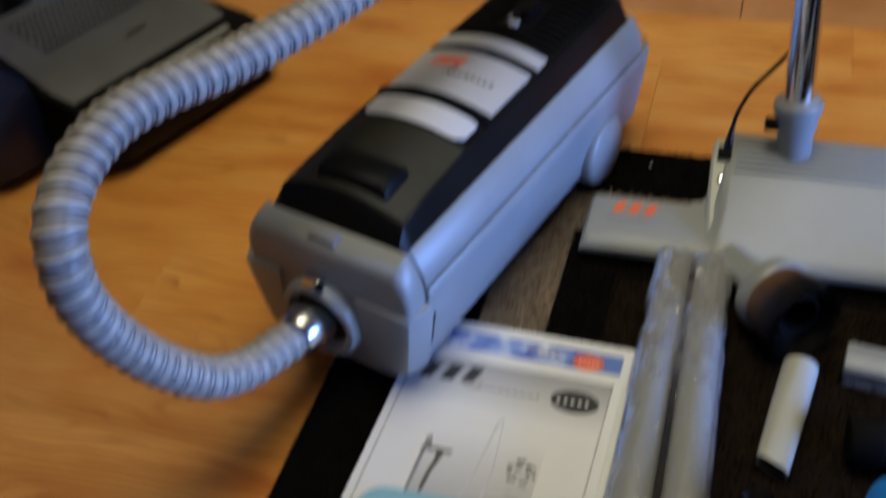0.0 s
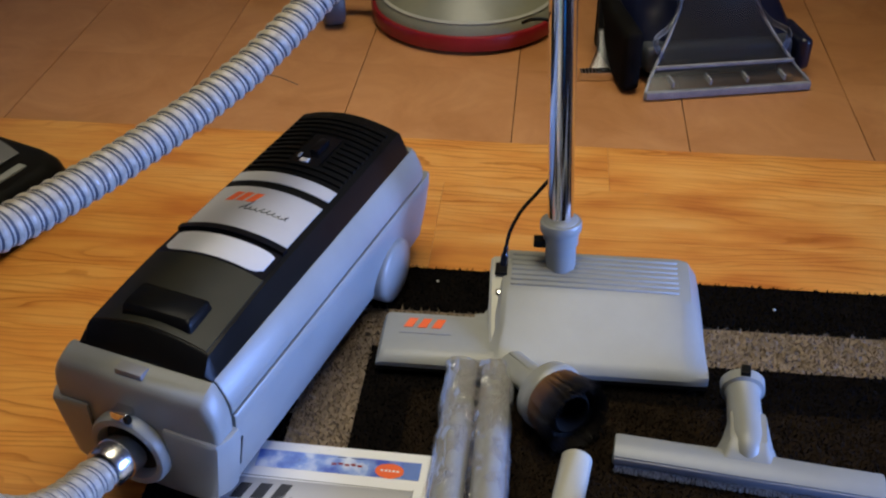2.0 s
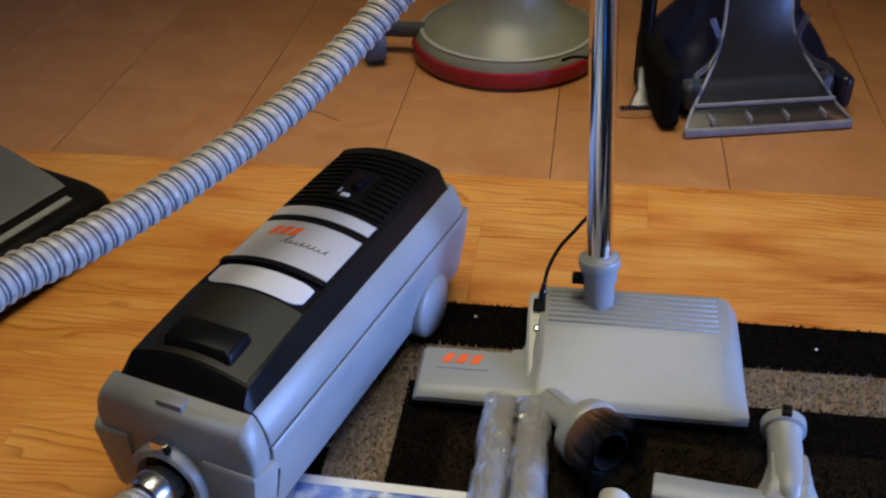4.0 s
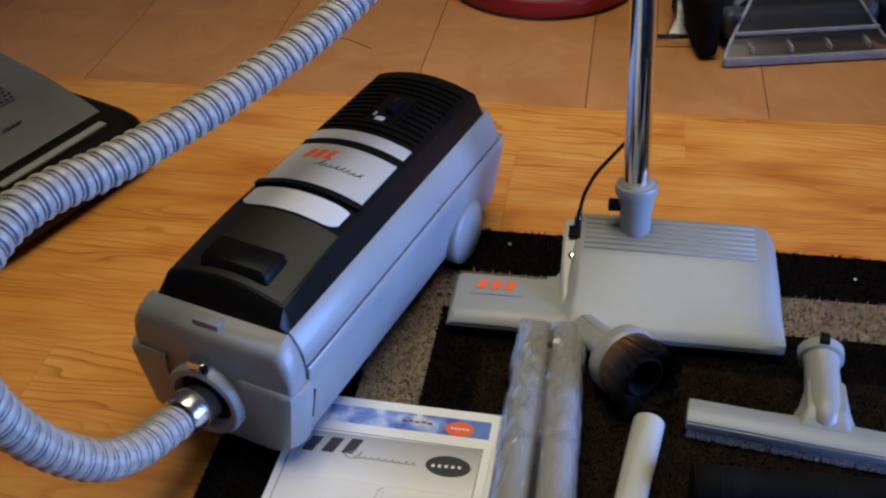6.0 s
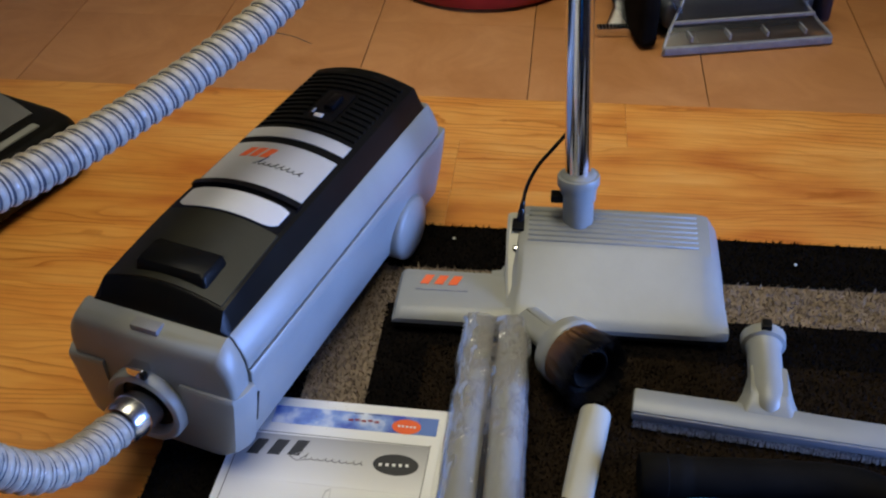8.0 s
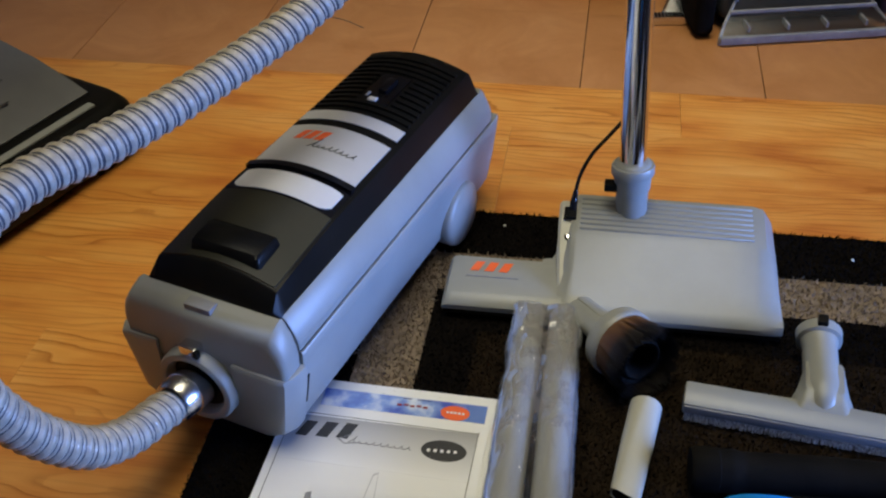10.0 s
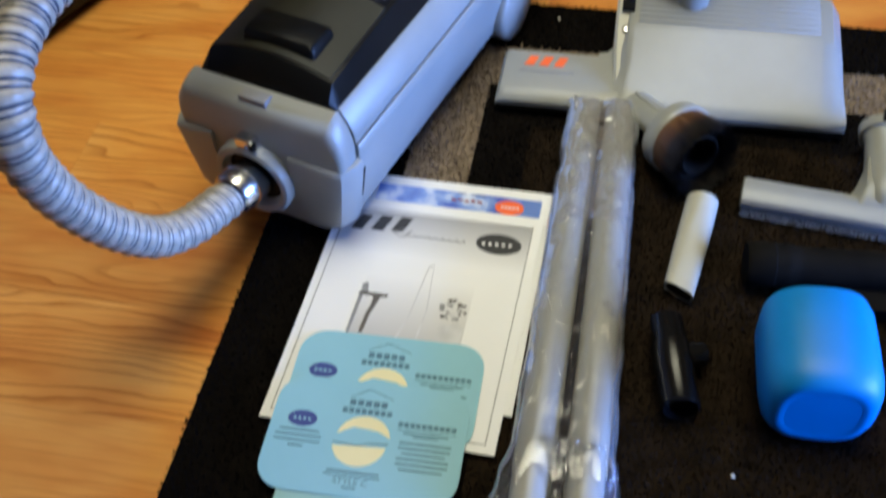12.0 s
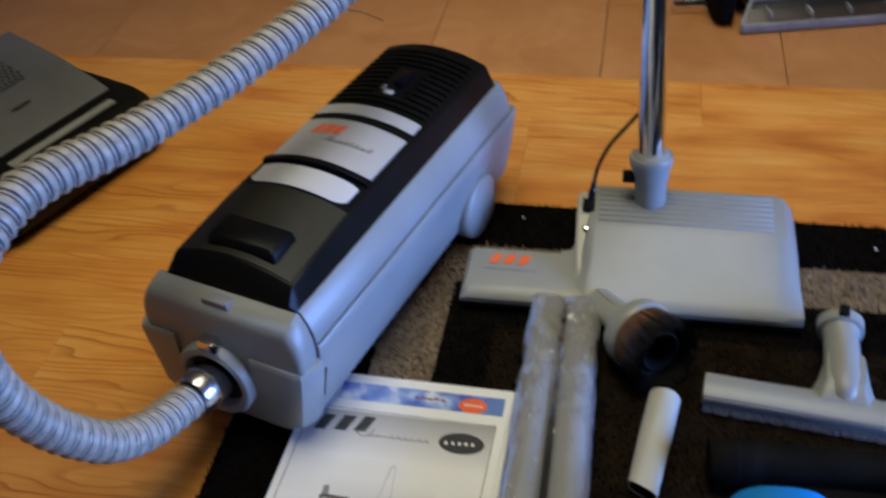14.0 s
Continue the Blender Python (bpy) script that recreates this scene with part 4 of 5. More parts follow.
# ---- two filter bags with card collars ----
for z, cx, cy, turn, lab in ((0.0062, 0.172, -0.611, 1.0, "pale blue filter bag card lying on the booklet"), (0.0092, 0.168, -0.666, 1.0, "pale blue filter bag card with cream centre and folded paper bag")):
    fb = thing("filter_bag", pose(cx, cy, RUGZ + z, 0, 0, turn), lab, "filter bag", "filter bags")
    card = part("card_collar", plate(rounded(0.176, 0.116, 0.026, 7), 0.0, 0.0012), CARD_BLUE, fb, smooth=False)
    part("paper_bag", box(0.004, -0.118, -0.0022, 0.140, 0.25, 0.003, 0.001), BAG_BLUE, fb)
    zc = 0.00125
    part("cream_disc", plate([(0.024 * math.cos(a) - 0.002, 0.024 * math.sin(a) * 0.95 - 0.001) for a in [math.pi * (0.04 + 0.92 * k / 16) for k in range(17)]] + [(-0.012, 0.010), (0.010, 0.008)], zc, 0.0002), YELLOW, card, smooth=False)
    part("cream_disc", plate([(0.024 * math.cos(a) - 0.004, 0.024 * math.sin(a) * 0.95 - 0.006) for a in [math.pi * (1.06 + 0.92 * k / 16) for k in range(17)]], zc, 0.0002), YELLOW, card, smooth=False)
    part("cut_line", plate([(-0.028, -0.0065), (-0.006, -0.0080), (0.006, -0.0045), (0.021, -0.0035), (0.021, -0.0042), (0.006, -0.0054), (-0.006, -0.0088), (-0.028, -0.0073)], zc, 0.0003), INK, card, smooth=False)
    part("navy_oval", plate(oval(0.027, 0.0165, 24, -0.060, 0.0125), zc, 0.0002), BLUE_INK, card, smooth=False)
    bars(card, [(-0.0670 + k * 0.0045, 0.0122, 0.0024, 0.0024) for k in range(4)], zc + 0.0003, CARD_BLUE)
    bars(card, [(-0.0185 + k * 0.0072, 0.0350, 0.0056, 0.0062) for k in range(5)] + [(-0.024 + k * 0.0058, 0.0265, 0.0046, 0.0052) for k in range(8)], zc, TEAL_INK, "printed_word")
    part("roof_line", plate([(-0.022, 0.0405), (-0.006, 0.0500), (-0.003, 0.0500), (0.018, 0.0415), (0.018, 0.0408), (-0.003, 0.0491), (-0.006, 0.0491), (-0.022, 0.0398)], zc, 0.0002), TEAL_INK, card, smooth=False)
    bars(card, [(0.0285 + k * 0.0053, 0.0180, 0.0042, 0.0044) for k in range(10)], zc, TEAL_INK, "printed_word")
    bars(card, [(0.0525, 0.0128, 0.053, 0.0007), (0.0525, 0.0095, 0.040, 0.0014), (0.0525, 0.0068, 0.022, 0.0014)], zc, TEAL_INK)
    bars(card, [(0.0535, 0.000 - 0.0052 * k, 0.046 - 0.008 * (k in (2, 5)), 0.0017) for k in range(6)], zc, TEAL_INK)
    bars(card, [(-0.060, 0.0005 - 0.0052 * k, 0.042 - 0.006 * (k in (0, 3)) - 0.022 * (k == 3), 0.0017) for k in range(4)], zc, TEAL_INK)
    bars(card, [(-0.004, -0.0345, 0.046, 0.0018), (-0.004, -0.0382, 0.050, 0.0012), (-0.004, -0.0495, 0.012, 0.0014)], zc, TEAL_INK)
    bars(fb, [(0.022, -0.066 - 0.0058 * k, 0.050 - 0.007 * (k % 3 == 2), 0.0019) for k in range(9)], -0.0006, TEAL_INK)
    cu = bpy.data.curves.new("style_text", "FONT")
    cu.body, cu.size, cu.align_x = "STYLE C", 0.0085, "CENTER"
    tmp = new("style_text", cu)
    me = bpy.data.meshes.new_from_object(tmp.evaluated_get(bpy.context.evaluated_depsgraph_get()))
    bpy.data.objects.remove(tmp)
    me.materials.append(TEAL_INK)
    tx = new("style_text", me)
    tx.parent, tx.location = card, (-0.004, -0.0465, zc + 0.0002)

# ---- small tools on the rug ----
brush = thing("dusting_brush", pose(0.42, -0.27, RUGZ), "round grey dusting brush with brown bristles lying on its side", "brush")
BI = inv(brush)
A, B = Vector((0.374, -0.205, 0.030)), Vector((0.4635, -0.325, 0.052))
m, d = along(A, B)
part("brush_neck", turned([(-0.004, 0.0145), (-0.002, 0.0165), (0.030, 0.0172), (0.056, 0.0190), (0.066, 0.0225)], 28, rx=1.12, ry=0.85), GREY, brush, m=BI @ m)
part("neck_rib", box(0, 0.0135, 0.028, 0.004, 0.004, 0.060, 0.001), GREY, brush, m=BI @ m)
part("brush_collar", turned([(0.056, 0.019), (0.062, 0.032), (0.068, 0.0385), (0.078, 0.0400), (0.083, 0.0400), (0.086, 0.0380), (0.086, 0.030)], 36), GREY, brush, m=BI @ m)
part("inner_cone", turned([(0.086, 0.0270), (0.108, 0.0270), (0.116, 0.0240), (0.118, 0.0215), (0.114, 0.0185), (0.094, 0.0160), (0.090, 0.004)], 32), RUBBER, brush, "black inner ring", m=BI @ m)
b = bmesh.new()
rb = random.Random(3)
for k in range(2600):
    a, r = rb.uniform(0, 2 * math.pi), rb.uniform(0.0285, 0.0375)
    u = Vector((math.cos(a), math.sin(a), 0))
    w = Vector((-math.sin(a), math.cos(a), 0))
    p0, p1 = u * r + Vector((0, 0, 0.084)), u * (r * rb.uniform(1.0, 1.24)) + w * rb.gauss(0, 0.0020) + Vector((0, 0, rb.uniform(0.117, 0.131)))
    q = 0.00055
    v = [b.verts.new(p0 - w * q), b.verts.new(p0 + w * q), b.verts.new(p1 + w * q * 0.7), b.verts.new(p1 - w * q * 0.7)]
    b.faces.new(v)
bri = tagged(part("bristles", b, BROWN_HAIR_SHADED, brush, "brown bristles", smooth=False, m=BI @ m), kind="stuff")
# added black funnel that keeps the inside of the bristle ring dark
part("dark_bristle_lining", turned([(0.084, 0.0285), (0.100, 0.0290), (0.116, 0.0310), (0.112, 0.0270)], 36, caps=False), BLACK, brush, m=BI @ m)

crev = thing("crevice_tool", pose(0.442, -0.40, RUGZ), "short pale grey crevice tool with a slanted tip", "nozzle tool")
CI = inv(crev)
A, B = Vector((0.4500, -0.343, 0.0255)), Vector((0.4310, -0.4600, 0.0185))
m, d = along(A, B)
n = 26
rings = []
for t, rx, ry in ((0.0, 0.0165, 0.0165), (0.025, 0.0166, 0.0164), (0.050, 0.0165, 0.0150), (0.075, 0.0160, 0.0125), (0.100, 0.0155, 0.0100), (d, 0.0150, 0.0085)):
    ring = []
    for x, y in circle(1.0, n, 1, 1, 2.0 + 1.5 * t / d):
        shift = 0.010 * (x * 0.5) if t == d else 0.0
        ring.append(m @ Vector((x * rx, y * ry, t + shift)))
    rings.append(ring)
inner = [[(m @ Vector((x * rx * 0.86, y * ry * 0.8, t + 0.010 * x * 0.5))) for x, y in circle(1.0, n, 1, 1, 3.4)] for t, rx, ry in ((d - 0.0002, 0.0150, 0.0085), (d - 0.02, 0.0150, 0.0085))]
part("tool_body", loft(rings + inner[:1], caps=False), CREAM, crev, m=CI)
# bore coloured black, so the shade inside the pale tip is painted
part("tool_bore_dark", loft(inner), BLACK, crev, m=CI)
part("socket_end", turned([(0.0, 0.0164), (-0.0005, 0.0140), (0.015, 0.0135), (0.0155, 0.001)], 26), GREY_DARK, crev, m=CI @ m)

adap = thing("hose_adaptor", pose(0.432, -0.555, RUGZ), "glossy black plastic hose adaptor with a side knob", "adaptor")
m, d = along((0.4200, -0.502, 0.027), (0.4370, -0.599, 0.027))
AI = inv(adap)
part("adaptor_tube", turned([(0.0, 0.0130), (0.001, 0.0155), (0.030, 0.0165), (0.032, 0.0185), (0.062, 0.0185), (0.064, 0.0175), (d - 0.002, 0.0178), (d, 0.0155), (d - 0.012, 0.0150)], 30, caps=False), BLACK_SMOOTH, adap, m=AI @ m)
part("adaptor_bore", turned([(d - 0.012, 0.0150), (d - 0.011, 0.001)], 24), BLACK, adap, m=AI @ m)
part("adaptor_cap", turned([(0.0, 0.0131), (0.0006, 0.001)], 24), BLACK, adap, m=AI @ m)
m2, d2 = along((0.4305, -0.543, 0.027), (0.4580, -0.536, 0.026))
part("side_knob", turned([(0, 0.0125), (d2 - 0.006, 0.0120), (d2 - 0.001, 0.0105), (d2, 0.008)], 24), BLACK_SMOOTH, adap, m=AI @ m2)

cup = thing("blue_cup", pose(0.552, -0.56, RUGZ), "bright blue rounded plastic cup lying on its side", "cup")
m = Matrix.Translation((0.5490, -0.612, RUGZ + 0.0497)) @ pose(0, 0, 0, -90, 0, 2) @ Matrix.Diagonal((1.035, 1.035, 1.035, 1))
part("cup_shell", turned([(0.0042, 0.0290), (0.0036, 0.0320), (0.0038, 0.0350), (0.0056, 0.0390), (0.010, 0.0430), (0.018, 0.0462), (0.030, 0.0476), (0.060, 0.0478), (0.090, 0.0472), (0.102, 0.0440), (0.107, 0.0370), (0.109, 0.0280), (0.109, 0.001)], 56, power=2.7, caps=False), BLUE_CUP, cup, m=inv(cup) @ m)
part("cup_base", turned([(0.0042, 0.0290), (0.0047, 0.0255), (0.0048, 0.0150), (0.0048, 0.001)], 56, power=2.7), BLUE_CUP, cup, "recessed blue base", m=inv(cup) @ m)

grip = thing("wand_handle", pose(0.62, -0.42, RUGZ), "curved black plastic wand handle lying on the rug", "handle")
part("grip_tube", tube([(0.497, -0.4235, 0.030), (0.56, -0.420, 0.030), (0.64, -0.417, 0.031), (0.705, -0.425, 0.034), (0.745, -0.460, 0.036), (0.760, -0.515, 0.034), (0.765, -0.580, 0.030), (0.768, -0.64, 0.029)], lambda t: 0.0215 if t < 0.10 else 0.0195, 26), RUBBER, grip, m=inv(grip))
m, d = along((0.492, -0.4238, 0.030), (0.530, -0.4215, 0.030))
part("grip_collar", turned([(0.0, 0.0170), (0.0, 0.0205), (0.004, 0.0222), (0.026, 0.0222), (0.028, 0.0200)], 30), RUBBER, grip, m=inv(grip) @ m)
part("grip_plate", loft([[(0.64 + x, -0.435 + y, z) for x, y in rounded(0.15, 0.05, 0.02, 5)] for z in (RUGZ + 0.001, RUGZ + 0.012, RUGZ + 0.015)]), RUBBER, grip, m=inv(grip))

tool = thing("floor_brush", pose(0.626, -0.337, RUGZ, 0, 0, -6.5), "grey bare floor brush tool with pale bristles", "floor tool")
rings = []
HEAD = [(-0.016, 0.016), (-0.0175, 0.020), (-0.0165, 0.030), (-0.010, 0.034), (0.006, 0.036), (0.013, 0.034), (0.0155, 0.024), (0.014, 0.016)]
for x, s in ((-0.1375, 0.86), (-0.1365, 0.97), (-0.134, 1.0), (-0.07, 1.0), (-0.02, 1.06), (0.02, 1.06), (0.07, 1.0), (0.134, 1.0), (0.1365, 0.97), (0.1375, 0.86)):
    rings.append([(x, y * s, 0.024 + (z - 0.024) * s - RUGZ) for y, z in HEAD])
part("brush_head", loft(rings), GREY, tool)
part("edge_strip", box(0, -0.0170, 0.0235 - RUGZ, 0.272, 0.003, 0.009, 0.001), GREY_DARK, tool)
b = bmesh.new()
for k in range(620):
    x = -0.134 + 0.268 * k / 619 + rb.gauss(0, 0.0003)
    y = -0.0165 + rb.uniform(-0.002, 0.0015)
    e = rb.gauss(0, 0.0012)
    v = [b.verts.new((x - 0.0004, y, 0.0095)), b.verts.new((x + 0.0004, y, 0.0095)), b.verts.new((x + 0.0003 + e, y - 0.003, 0.0012)), b.verts.new((x - 0.0003 + e, y - 0.003, 0.0012))]
    b.faces.new(v)
tagged(part("bristles", b, GREY_HAIR, tool, "pale grey bristles", smooth=False), kind="stuff")
part("bristle_bed", box(0, -0.006, 0.005, 0.268, 0.016, 0.0085), BLACK, tool, smooth=False)
part("flared_base", loft([[(x, 0.004 + y, z) for x, y in rounded(w, h, 0.006, 4, 0, o)] for z, w, h, o in ((0.016, 0.068, 0.026, 0.0), (0.022, 0.062, 0.028, 0.004), (0.027, 0.052, 0.034, 0.012), (0.032, 0.044, 0.044, 0.026), (0.038, 0.038, 0.046, 0.036))]), GREY, tool)
m, d = along((0.001, 0.004, 0.0215), (-0.005, 0.112, 0.032))
part("tool_neck", turned([(-0.002, 0.006), (0.004, 0.0135), (0.014, 0.0185), (0.030, 0.0200), (0.045, 0.0188), (0.09, 0.0182), (0.096, 0.0200), (0.098, 0.0240), (0.110, 0.0246), (0.1105, 0.0200)], 34), GREY, tool, m=m)
# flat black disc on the closed neck draws its shaded opening
part("neck_bore_dark", turned([(0.1106, 0.0200), (0.1112, 0.001)], 24), BLACK, tool, m=m)
part("tool_latch", box(-0.005, 0.107, 0.0560, 0.011, 0.014, 0.009, 0.002), BLACK, tool)
for x, y in ((0.484, -0.648), (0.700, -0.050), (0.268, -0.033), (0.845, -0.045)):
    tagged(part("crumb", turned([(0, 0.0008), (0.0012, 0.0020), (0.0025, 0.0011)], 7), SPECK, m=pose(x, y, RUGZ + 0.001, 20, 10, 40)), "tiny pale crumb on the dark rug", "crumb", "crumbs on the rug")

# ---- other cleaners standing round ----
rv = thing("round_vacuum", pose(0.232, 0.855, 0), "round based floor cleaner with a dark red bumper band", "floor cleaner")
part("bumper_band", turned([(0.004, 0.180), (0.008, 0.190), (0.030, 0.193), (0.036, 0.190), (0.038, 0.180)], 64), RED, rv)
part("base_hood", turned([(0.036, 0.1845), (0.046, 0.183), (0.060, 0.170), (0.085, 0.130), (0.110, 0.100), (0.150, 0.085), (0.210, 0.080), (0.215, 0.075)], 56), GREEN_GREY, rv, "dull grey-green hood")
part("seam_ring", turned([(0.056, 0.1745), (0.0575, 0.1765), (0.0600, 0.1725)], 56), CREAM, rv)
part("under_skirt", turned([(0.0, 0.170), (0.006, 0.176)], 40), BLACK, rv)
wh = part("rear_wheel", turned([(-0.02, 0.030), (-0.02, 0.040), (-0.014, 0.044), (0.014, 0.044), (0.02, 0.040), (0.022, 0.026)], 30), SLATE, rv, "slate grey wheel", m=Matrix.Translation((-0.262, -0.065, 0.044)) @ pose(0, 0, 0, 0, 90, 20))
part("wheel_arm", box(-0.19, -0.02, 0.05, 0.14, 0.03, 0.025, 0.006), SLATE, rv)

cc = thing("carpet_cleaner", pose(0.700, 0.602, 0, 0, 0, 13.5), "upright carpet cleaner with a clear trapezoid suction nozzle", "carpet cleaner")
SLOPE = ((-0.048, 0.002, 0.148), (-0.046, 0.016, 0.147), (-0.024, 0.030, 0.134), (-0.012, 0.042, 0.124), (0.030, 0.100, 0.084), (0.062, 0.150, 0.062), (0.080, 0.230, 0.058))
front = [[(-w, y, z), (-w * 0.5, y - 0.004, z + 0.002), (0, y - 0.005, z + 0.003), (w * 0.5, y - 0.004, z + 0.002), (w, y, z), (w * 0.97, y + 0.016, z + 0.001), (0, y + 0.018, z), (-w * 0.97, y + 0.016, z + 0.001)] for y, z, w in SLOPE]
part("clear_nozzle", loft(front), CLEAR, cc, "scuffed clear plastic nozzle")
for sx in (-1, 1):
    part("nozzle_edge", tube([(sx * w, y, z) for y, z, w in SLOPE], 0.0028, 8, 4), CLEAR_EDGE, cc)
part("nozzle_lip", box(0, -0.050, 0.010, 0.296, 0.010, 0.014, 0.003), CLEAR_EDGE, cc)
for x in (-0.10, -0.033, 0.033, 0.10):
    part("nozzle_rib", box(x, -0.034, 0.027, 0.004, 0.030, 0.010, 0.001), CLEAR_EDGE, cc)
part("nozzle_bar", box(0, -0.018, 0.045, 0.250, 0.006, 0.006, 0.0015), CLEAR_EDGE, cc)
part("cleaner_body", loft([[(x, 0.165 + y, z) for x, y in rounded(w, h, 0.05, 6)] for z, w, h in ((0.012, 0.27, 0.27), (0.03, 0.305, 0.30), (0.07, 0.305, 0.26), (0.11, 0.27, 0.20), (0.16, 0.20, 0.15), (0.30, 0.17, 0.13))]), NAVY, cc, "dark navy body")
part("roller_guard", box(0, 0.030, 0.045, 0.27, 0.045, 0.05, 0.014, 3), SLATE, cc)
part("side_guard", box(-0.168, 0.075, 0.060, 0.034, 0.20, 0.11, 0.014, 3), RUBBER, cc)
part("side_guard", box(0.152, 0.045, 0.045, 0.026, 0.10, 0.06, 0.012, 3), NAVY, cc)
for sx in (-1, 1):
    part("fluid_tube", tube([(sx * 0.110, -0.004, 0.055), (sx * 0.120, 0.010, 0.085), (sx * 0.09, 0.03, 0.10), (sx * 0.07, 0.05, 0.13), (sx * 0.085, 0.06, 0.17)], 0.005, 10), CLEAR, cc)
part("sole", box(0, 0.13, 0.008, 0.24, 0.20, 0.014, 0.003), BLACK, cc)

ht = thing("hand_tool", pose(0.507, 0.600, 0, 0, 0, 8), "small metal hand tool with a ribbed edge", "hand tool")
part("tool_lip", box(0, 0, 0.009, 0.105, 0.020, 0.016, 0.003), CHROME, ht)
for k in range(16):
    part("lip_rib", box(-0.046 + k * 0.0061, -0.002, 0.0178, 0.003, 0.012, 0.003, 0.0008, 1), BLACK_SMOOTH, ht)
part("tool_throat", loft([[(x, y0 + y, z + 0) for x, y in rounded(w, 0.014, 0.005, 3)] for z, y0, w in ((0.012, 0.010, 0.07), (0.035, 0.040, 0.034), (0.070, 0.075, 0.026))]), CLEAR, ht)
part("tool_tube", tube([(0, 0.070, 0.062), (0.006, 0.11, 0.11), (0.012, 0.14, 0.19)], 0.014, 18), BLACK, ht)

up = thing("upright_vacuum", pose(-0.43, -0.02, 0, 0, 0, -21.5), "grey and black upright vacuum head with a perforated grille", "vacuum cleaner")
rings = []
for z, e in ((0.010, 0.010), (0.018, 0.002), (0.050, -0.003), (0.074, 0.003), (0.086, 0.012), (0.089, 0.022)):
    rings.append([(x, y, z) for x, y in rounded(0.31 - 2 * e, 0.325 - 2 * e, 0.045, 6, -0.055, 0.020)])
part("head_shell", loft(rings), BLACK, up, "rounded black bumper")
rings = []
for y, hw in ((-0.128, 0.0), (0.142, 0.0)):
    rings.append([(0.030, y, 0.084), (0.033, y, 0.0915), (0.010, y, 0.101), (-0.06, y, 0.122), (-0.16, y, 0.140), (-0.165, y, 0.120), (-0.06, y, 0.09)])
part("top_plate", loft(rings), SILVER_GREY, up, "scuffed silver-grey top plate")
part("light_slot", box(0.060, 0.03, 0.0885, 0.014, 0.185, 0.006, 0.002), GREY, up, "pale headlight slot")
grille = part("grille", loft([[(-0.055, -0.085, 0.1235), (-0.055, 0.075, 0.1235), (-0.135, 0.075, 0.1390), (-0.135, -0.085, 0.1390)], [(-0.055, -0.085, 0.1225), (-0.055, 0.075, 0.1225), (-0.135, 0.075, 0.1380), (-0.135, -0.085, 0.1380)]]), SILVER_GREY, up, smooth=False)
# black discs laid on the unbroken grille paint the shade of its holes
holes = bmesh.new()
for i in range(9):
    for j in range(18):
        x, y = -0.060 - i * 0.0086, -0.081 + j * 0.0090 + (0.0045 if i % 2 else 0)
        turned([(0, 0.0028), (0.0006, 0.0027)], 8, Matrix.Translation((x, y, 0.1236 + (-0.055 - x) * 0.194)), bm=holes)
part("grille_hole_discs", holes, BLACK, grille, "black discs that paint the shade of round perforations", smooth=False)
bars(up, [(-0.015, 0.030, 0.0035, 0.034)], 0.1123, INK, "printed_mark")
part("blue_lens", turned([(0, 0.062), (0.02, 0.060), (0.045, 0.045), (0.058, 0.022), (0.061, 0.002)], 36), LENS_BLUE, up, "pale blue glossy dome", m=Matrix.Translation((-0.185, 0.040, 0.120)))
part("side_tank", loft([[(x, y, z) for x, y in rounded(w, 0.10, 0.03, 5, -0.13, -0.185)] for z, w in ((0.012, 0.24), (0.02, 0.26), (0.10, 0.26), (0.115, 0.24))]), NAVY, up, "dark navy side tank")
part("side_rail", box(-0.055, -0.132, 0.088, 0.26, 0.012, 0.03, 0.005), BLACK, up, m=None)
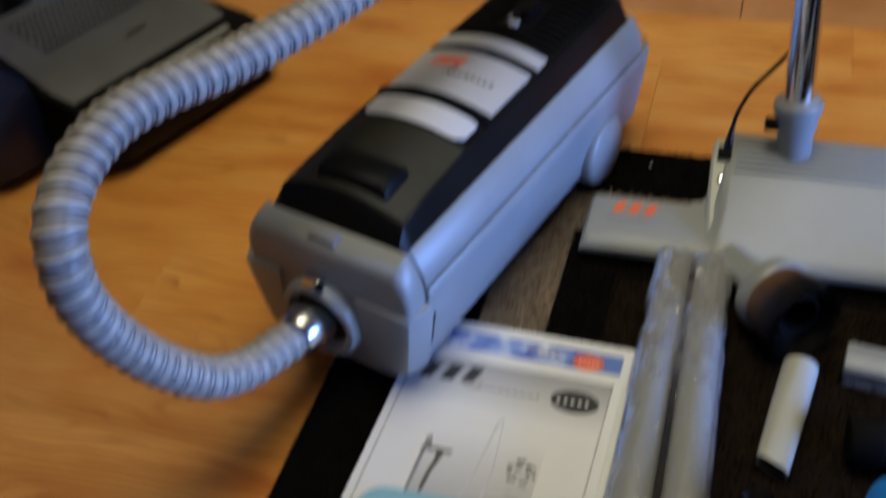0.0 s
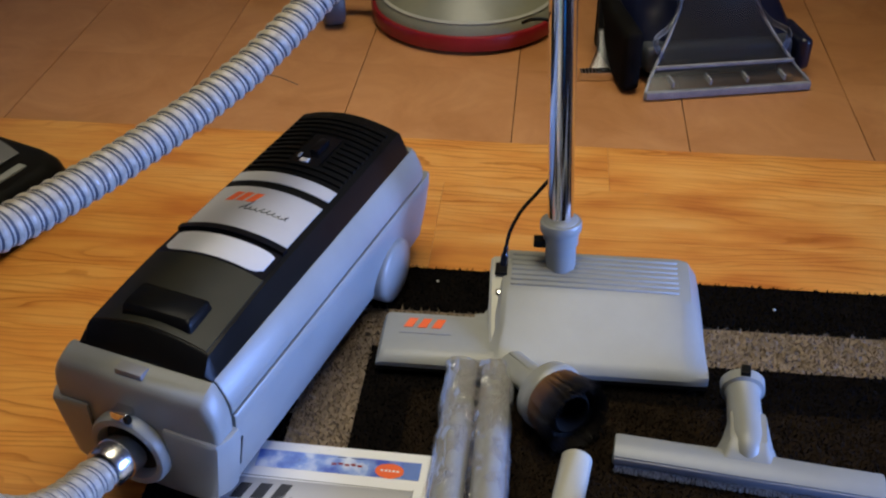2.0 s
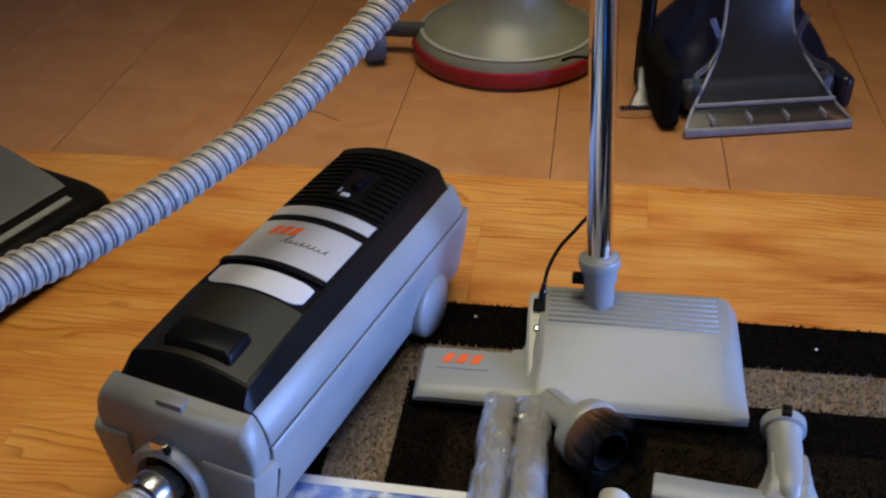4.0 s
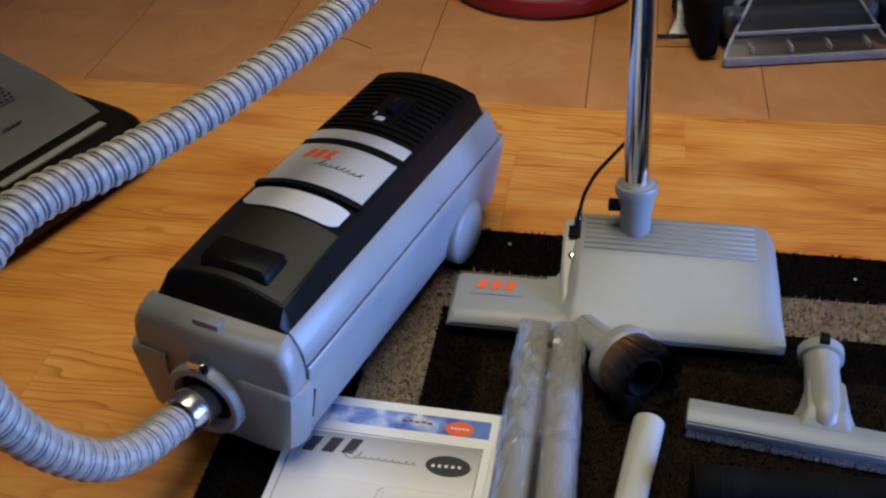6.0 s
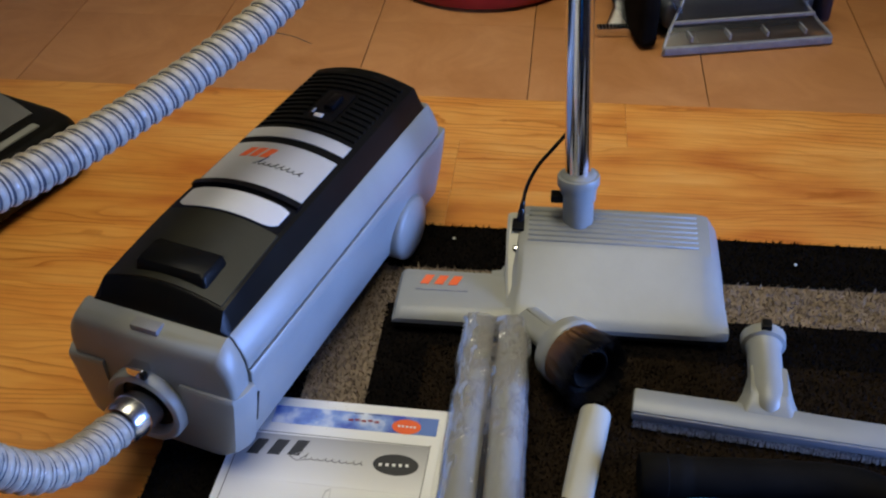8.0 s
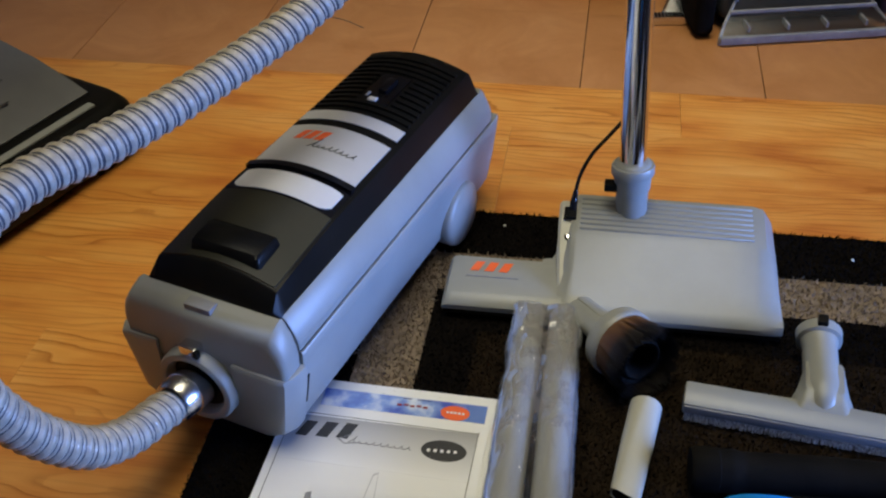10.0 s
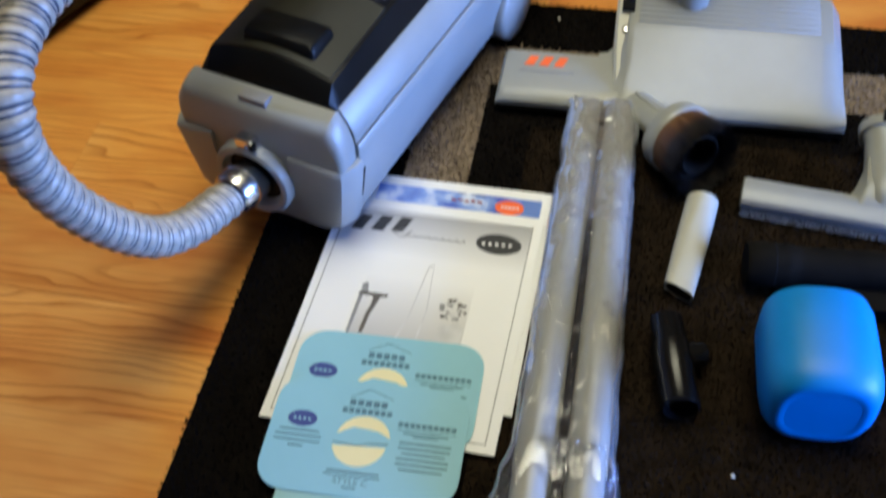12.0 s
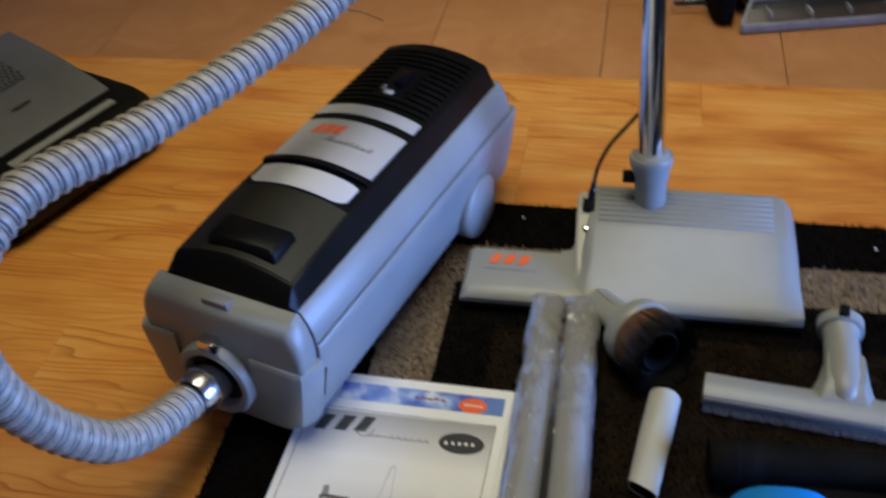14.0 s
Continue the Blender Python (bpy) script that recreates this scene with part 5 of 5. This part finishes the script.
part("handle_stem", loft([[(x, y, z) for x, y in rounded(w, w, 0.03, 5, o, 0.02)] for z, w, o in ((0.02, 0.16, -0.24), (0.14, 0.14, -0.24), (0.24, 0.09, -0.27), (0.60, 0.06, -0.36))]), BLACK, up)

# ---- floor pieces ----
WOOD_ROWS, PW = [], 0.1280
rp = random.Random(12)
y = SPLIT - PW
while y > Y0 - PW:
    WOOD_ROWS.append(y)
    y -= PW
meshes = {}


def slab(sx, sy, name, gap):
    """A floor piece from its lower left corner, with eased upper edges."""
    key = (round(sx, 3), round(sy, 3), name)
    if key not in meshes:
        e, g, t = 0.0001 if name == "plank" else 0.0006, gap, 0.004
        h = 0.0001
        low = [(g, h, -t), (sx - g, h, -t), (sx - g, sy - h, -t), (g, sy - h, -t)]
        mid = [(x, y, -0.0007) for x, y, _ in low]
        top = [(g + e, h, 0), (sx - g - e, h, 0), (sx - g - e, sy - h, 0), (g + e, sy - h, 0)]
        bm = loft([low, mid, top])
        bmesh.ops.recalc_face_normals(bm, faces=bm.faces)
        me = bpy.data.meshes.new(name)
        bm.to_mesh(me)
        bm.free()
        me.materials.append(WOOD if name == "plank" else TILE)
        meshes[key] = me
    return meshes[key]


for r, y in enumerate(WOOD_ROWS):
    x = X0 - 0.0
    first = True
    while x < X1 - 0.001:
        w = rp.choice((0.35, 0.60, 0.85, 1.10)) if first else 1.20
        first = False
        if X1 - x - w < 0.12:
            w = X1 - x
        h = PW if y > Y0 else PW - (Y0 - y)
        ob = new("plank", slab(w, h, "plank", 0.00012))
        ob.parent, ob.location = floor, (x, max(y, Y0), 0.0)
        x += w
TX, TY = 0.2860, 0.2640
for j in range(8):
    y = SPLIT + j * TY
    h = min(TY, Y1 - y)
    x = 0.0590 - 7 * TX
    while x < X1 - 0.001:
        a, bb = max(x, X0), min(x + TX, X1)
        if bb - a > 0.01 and h > 0.01:
            ob = new("tile", slab(bb - a, h, "tile", 0.0006))
            ob.parent, ob.location = floor, (a, y, 0.0)
        x += TX
tagged(part("scratch", tube([(-0.125, 0.560, 0.0002), (-0.085, 0.548, 0.0003), (-0.043, 0.521, 0.0002)], 0.0009, 6), DARK_INK, floor, "dark scratch"), kind="")
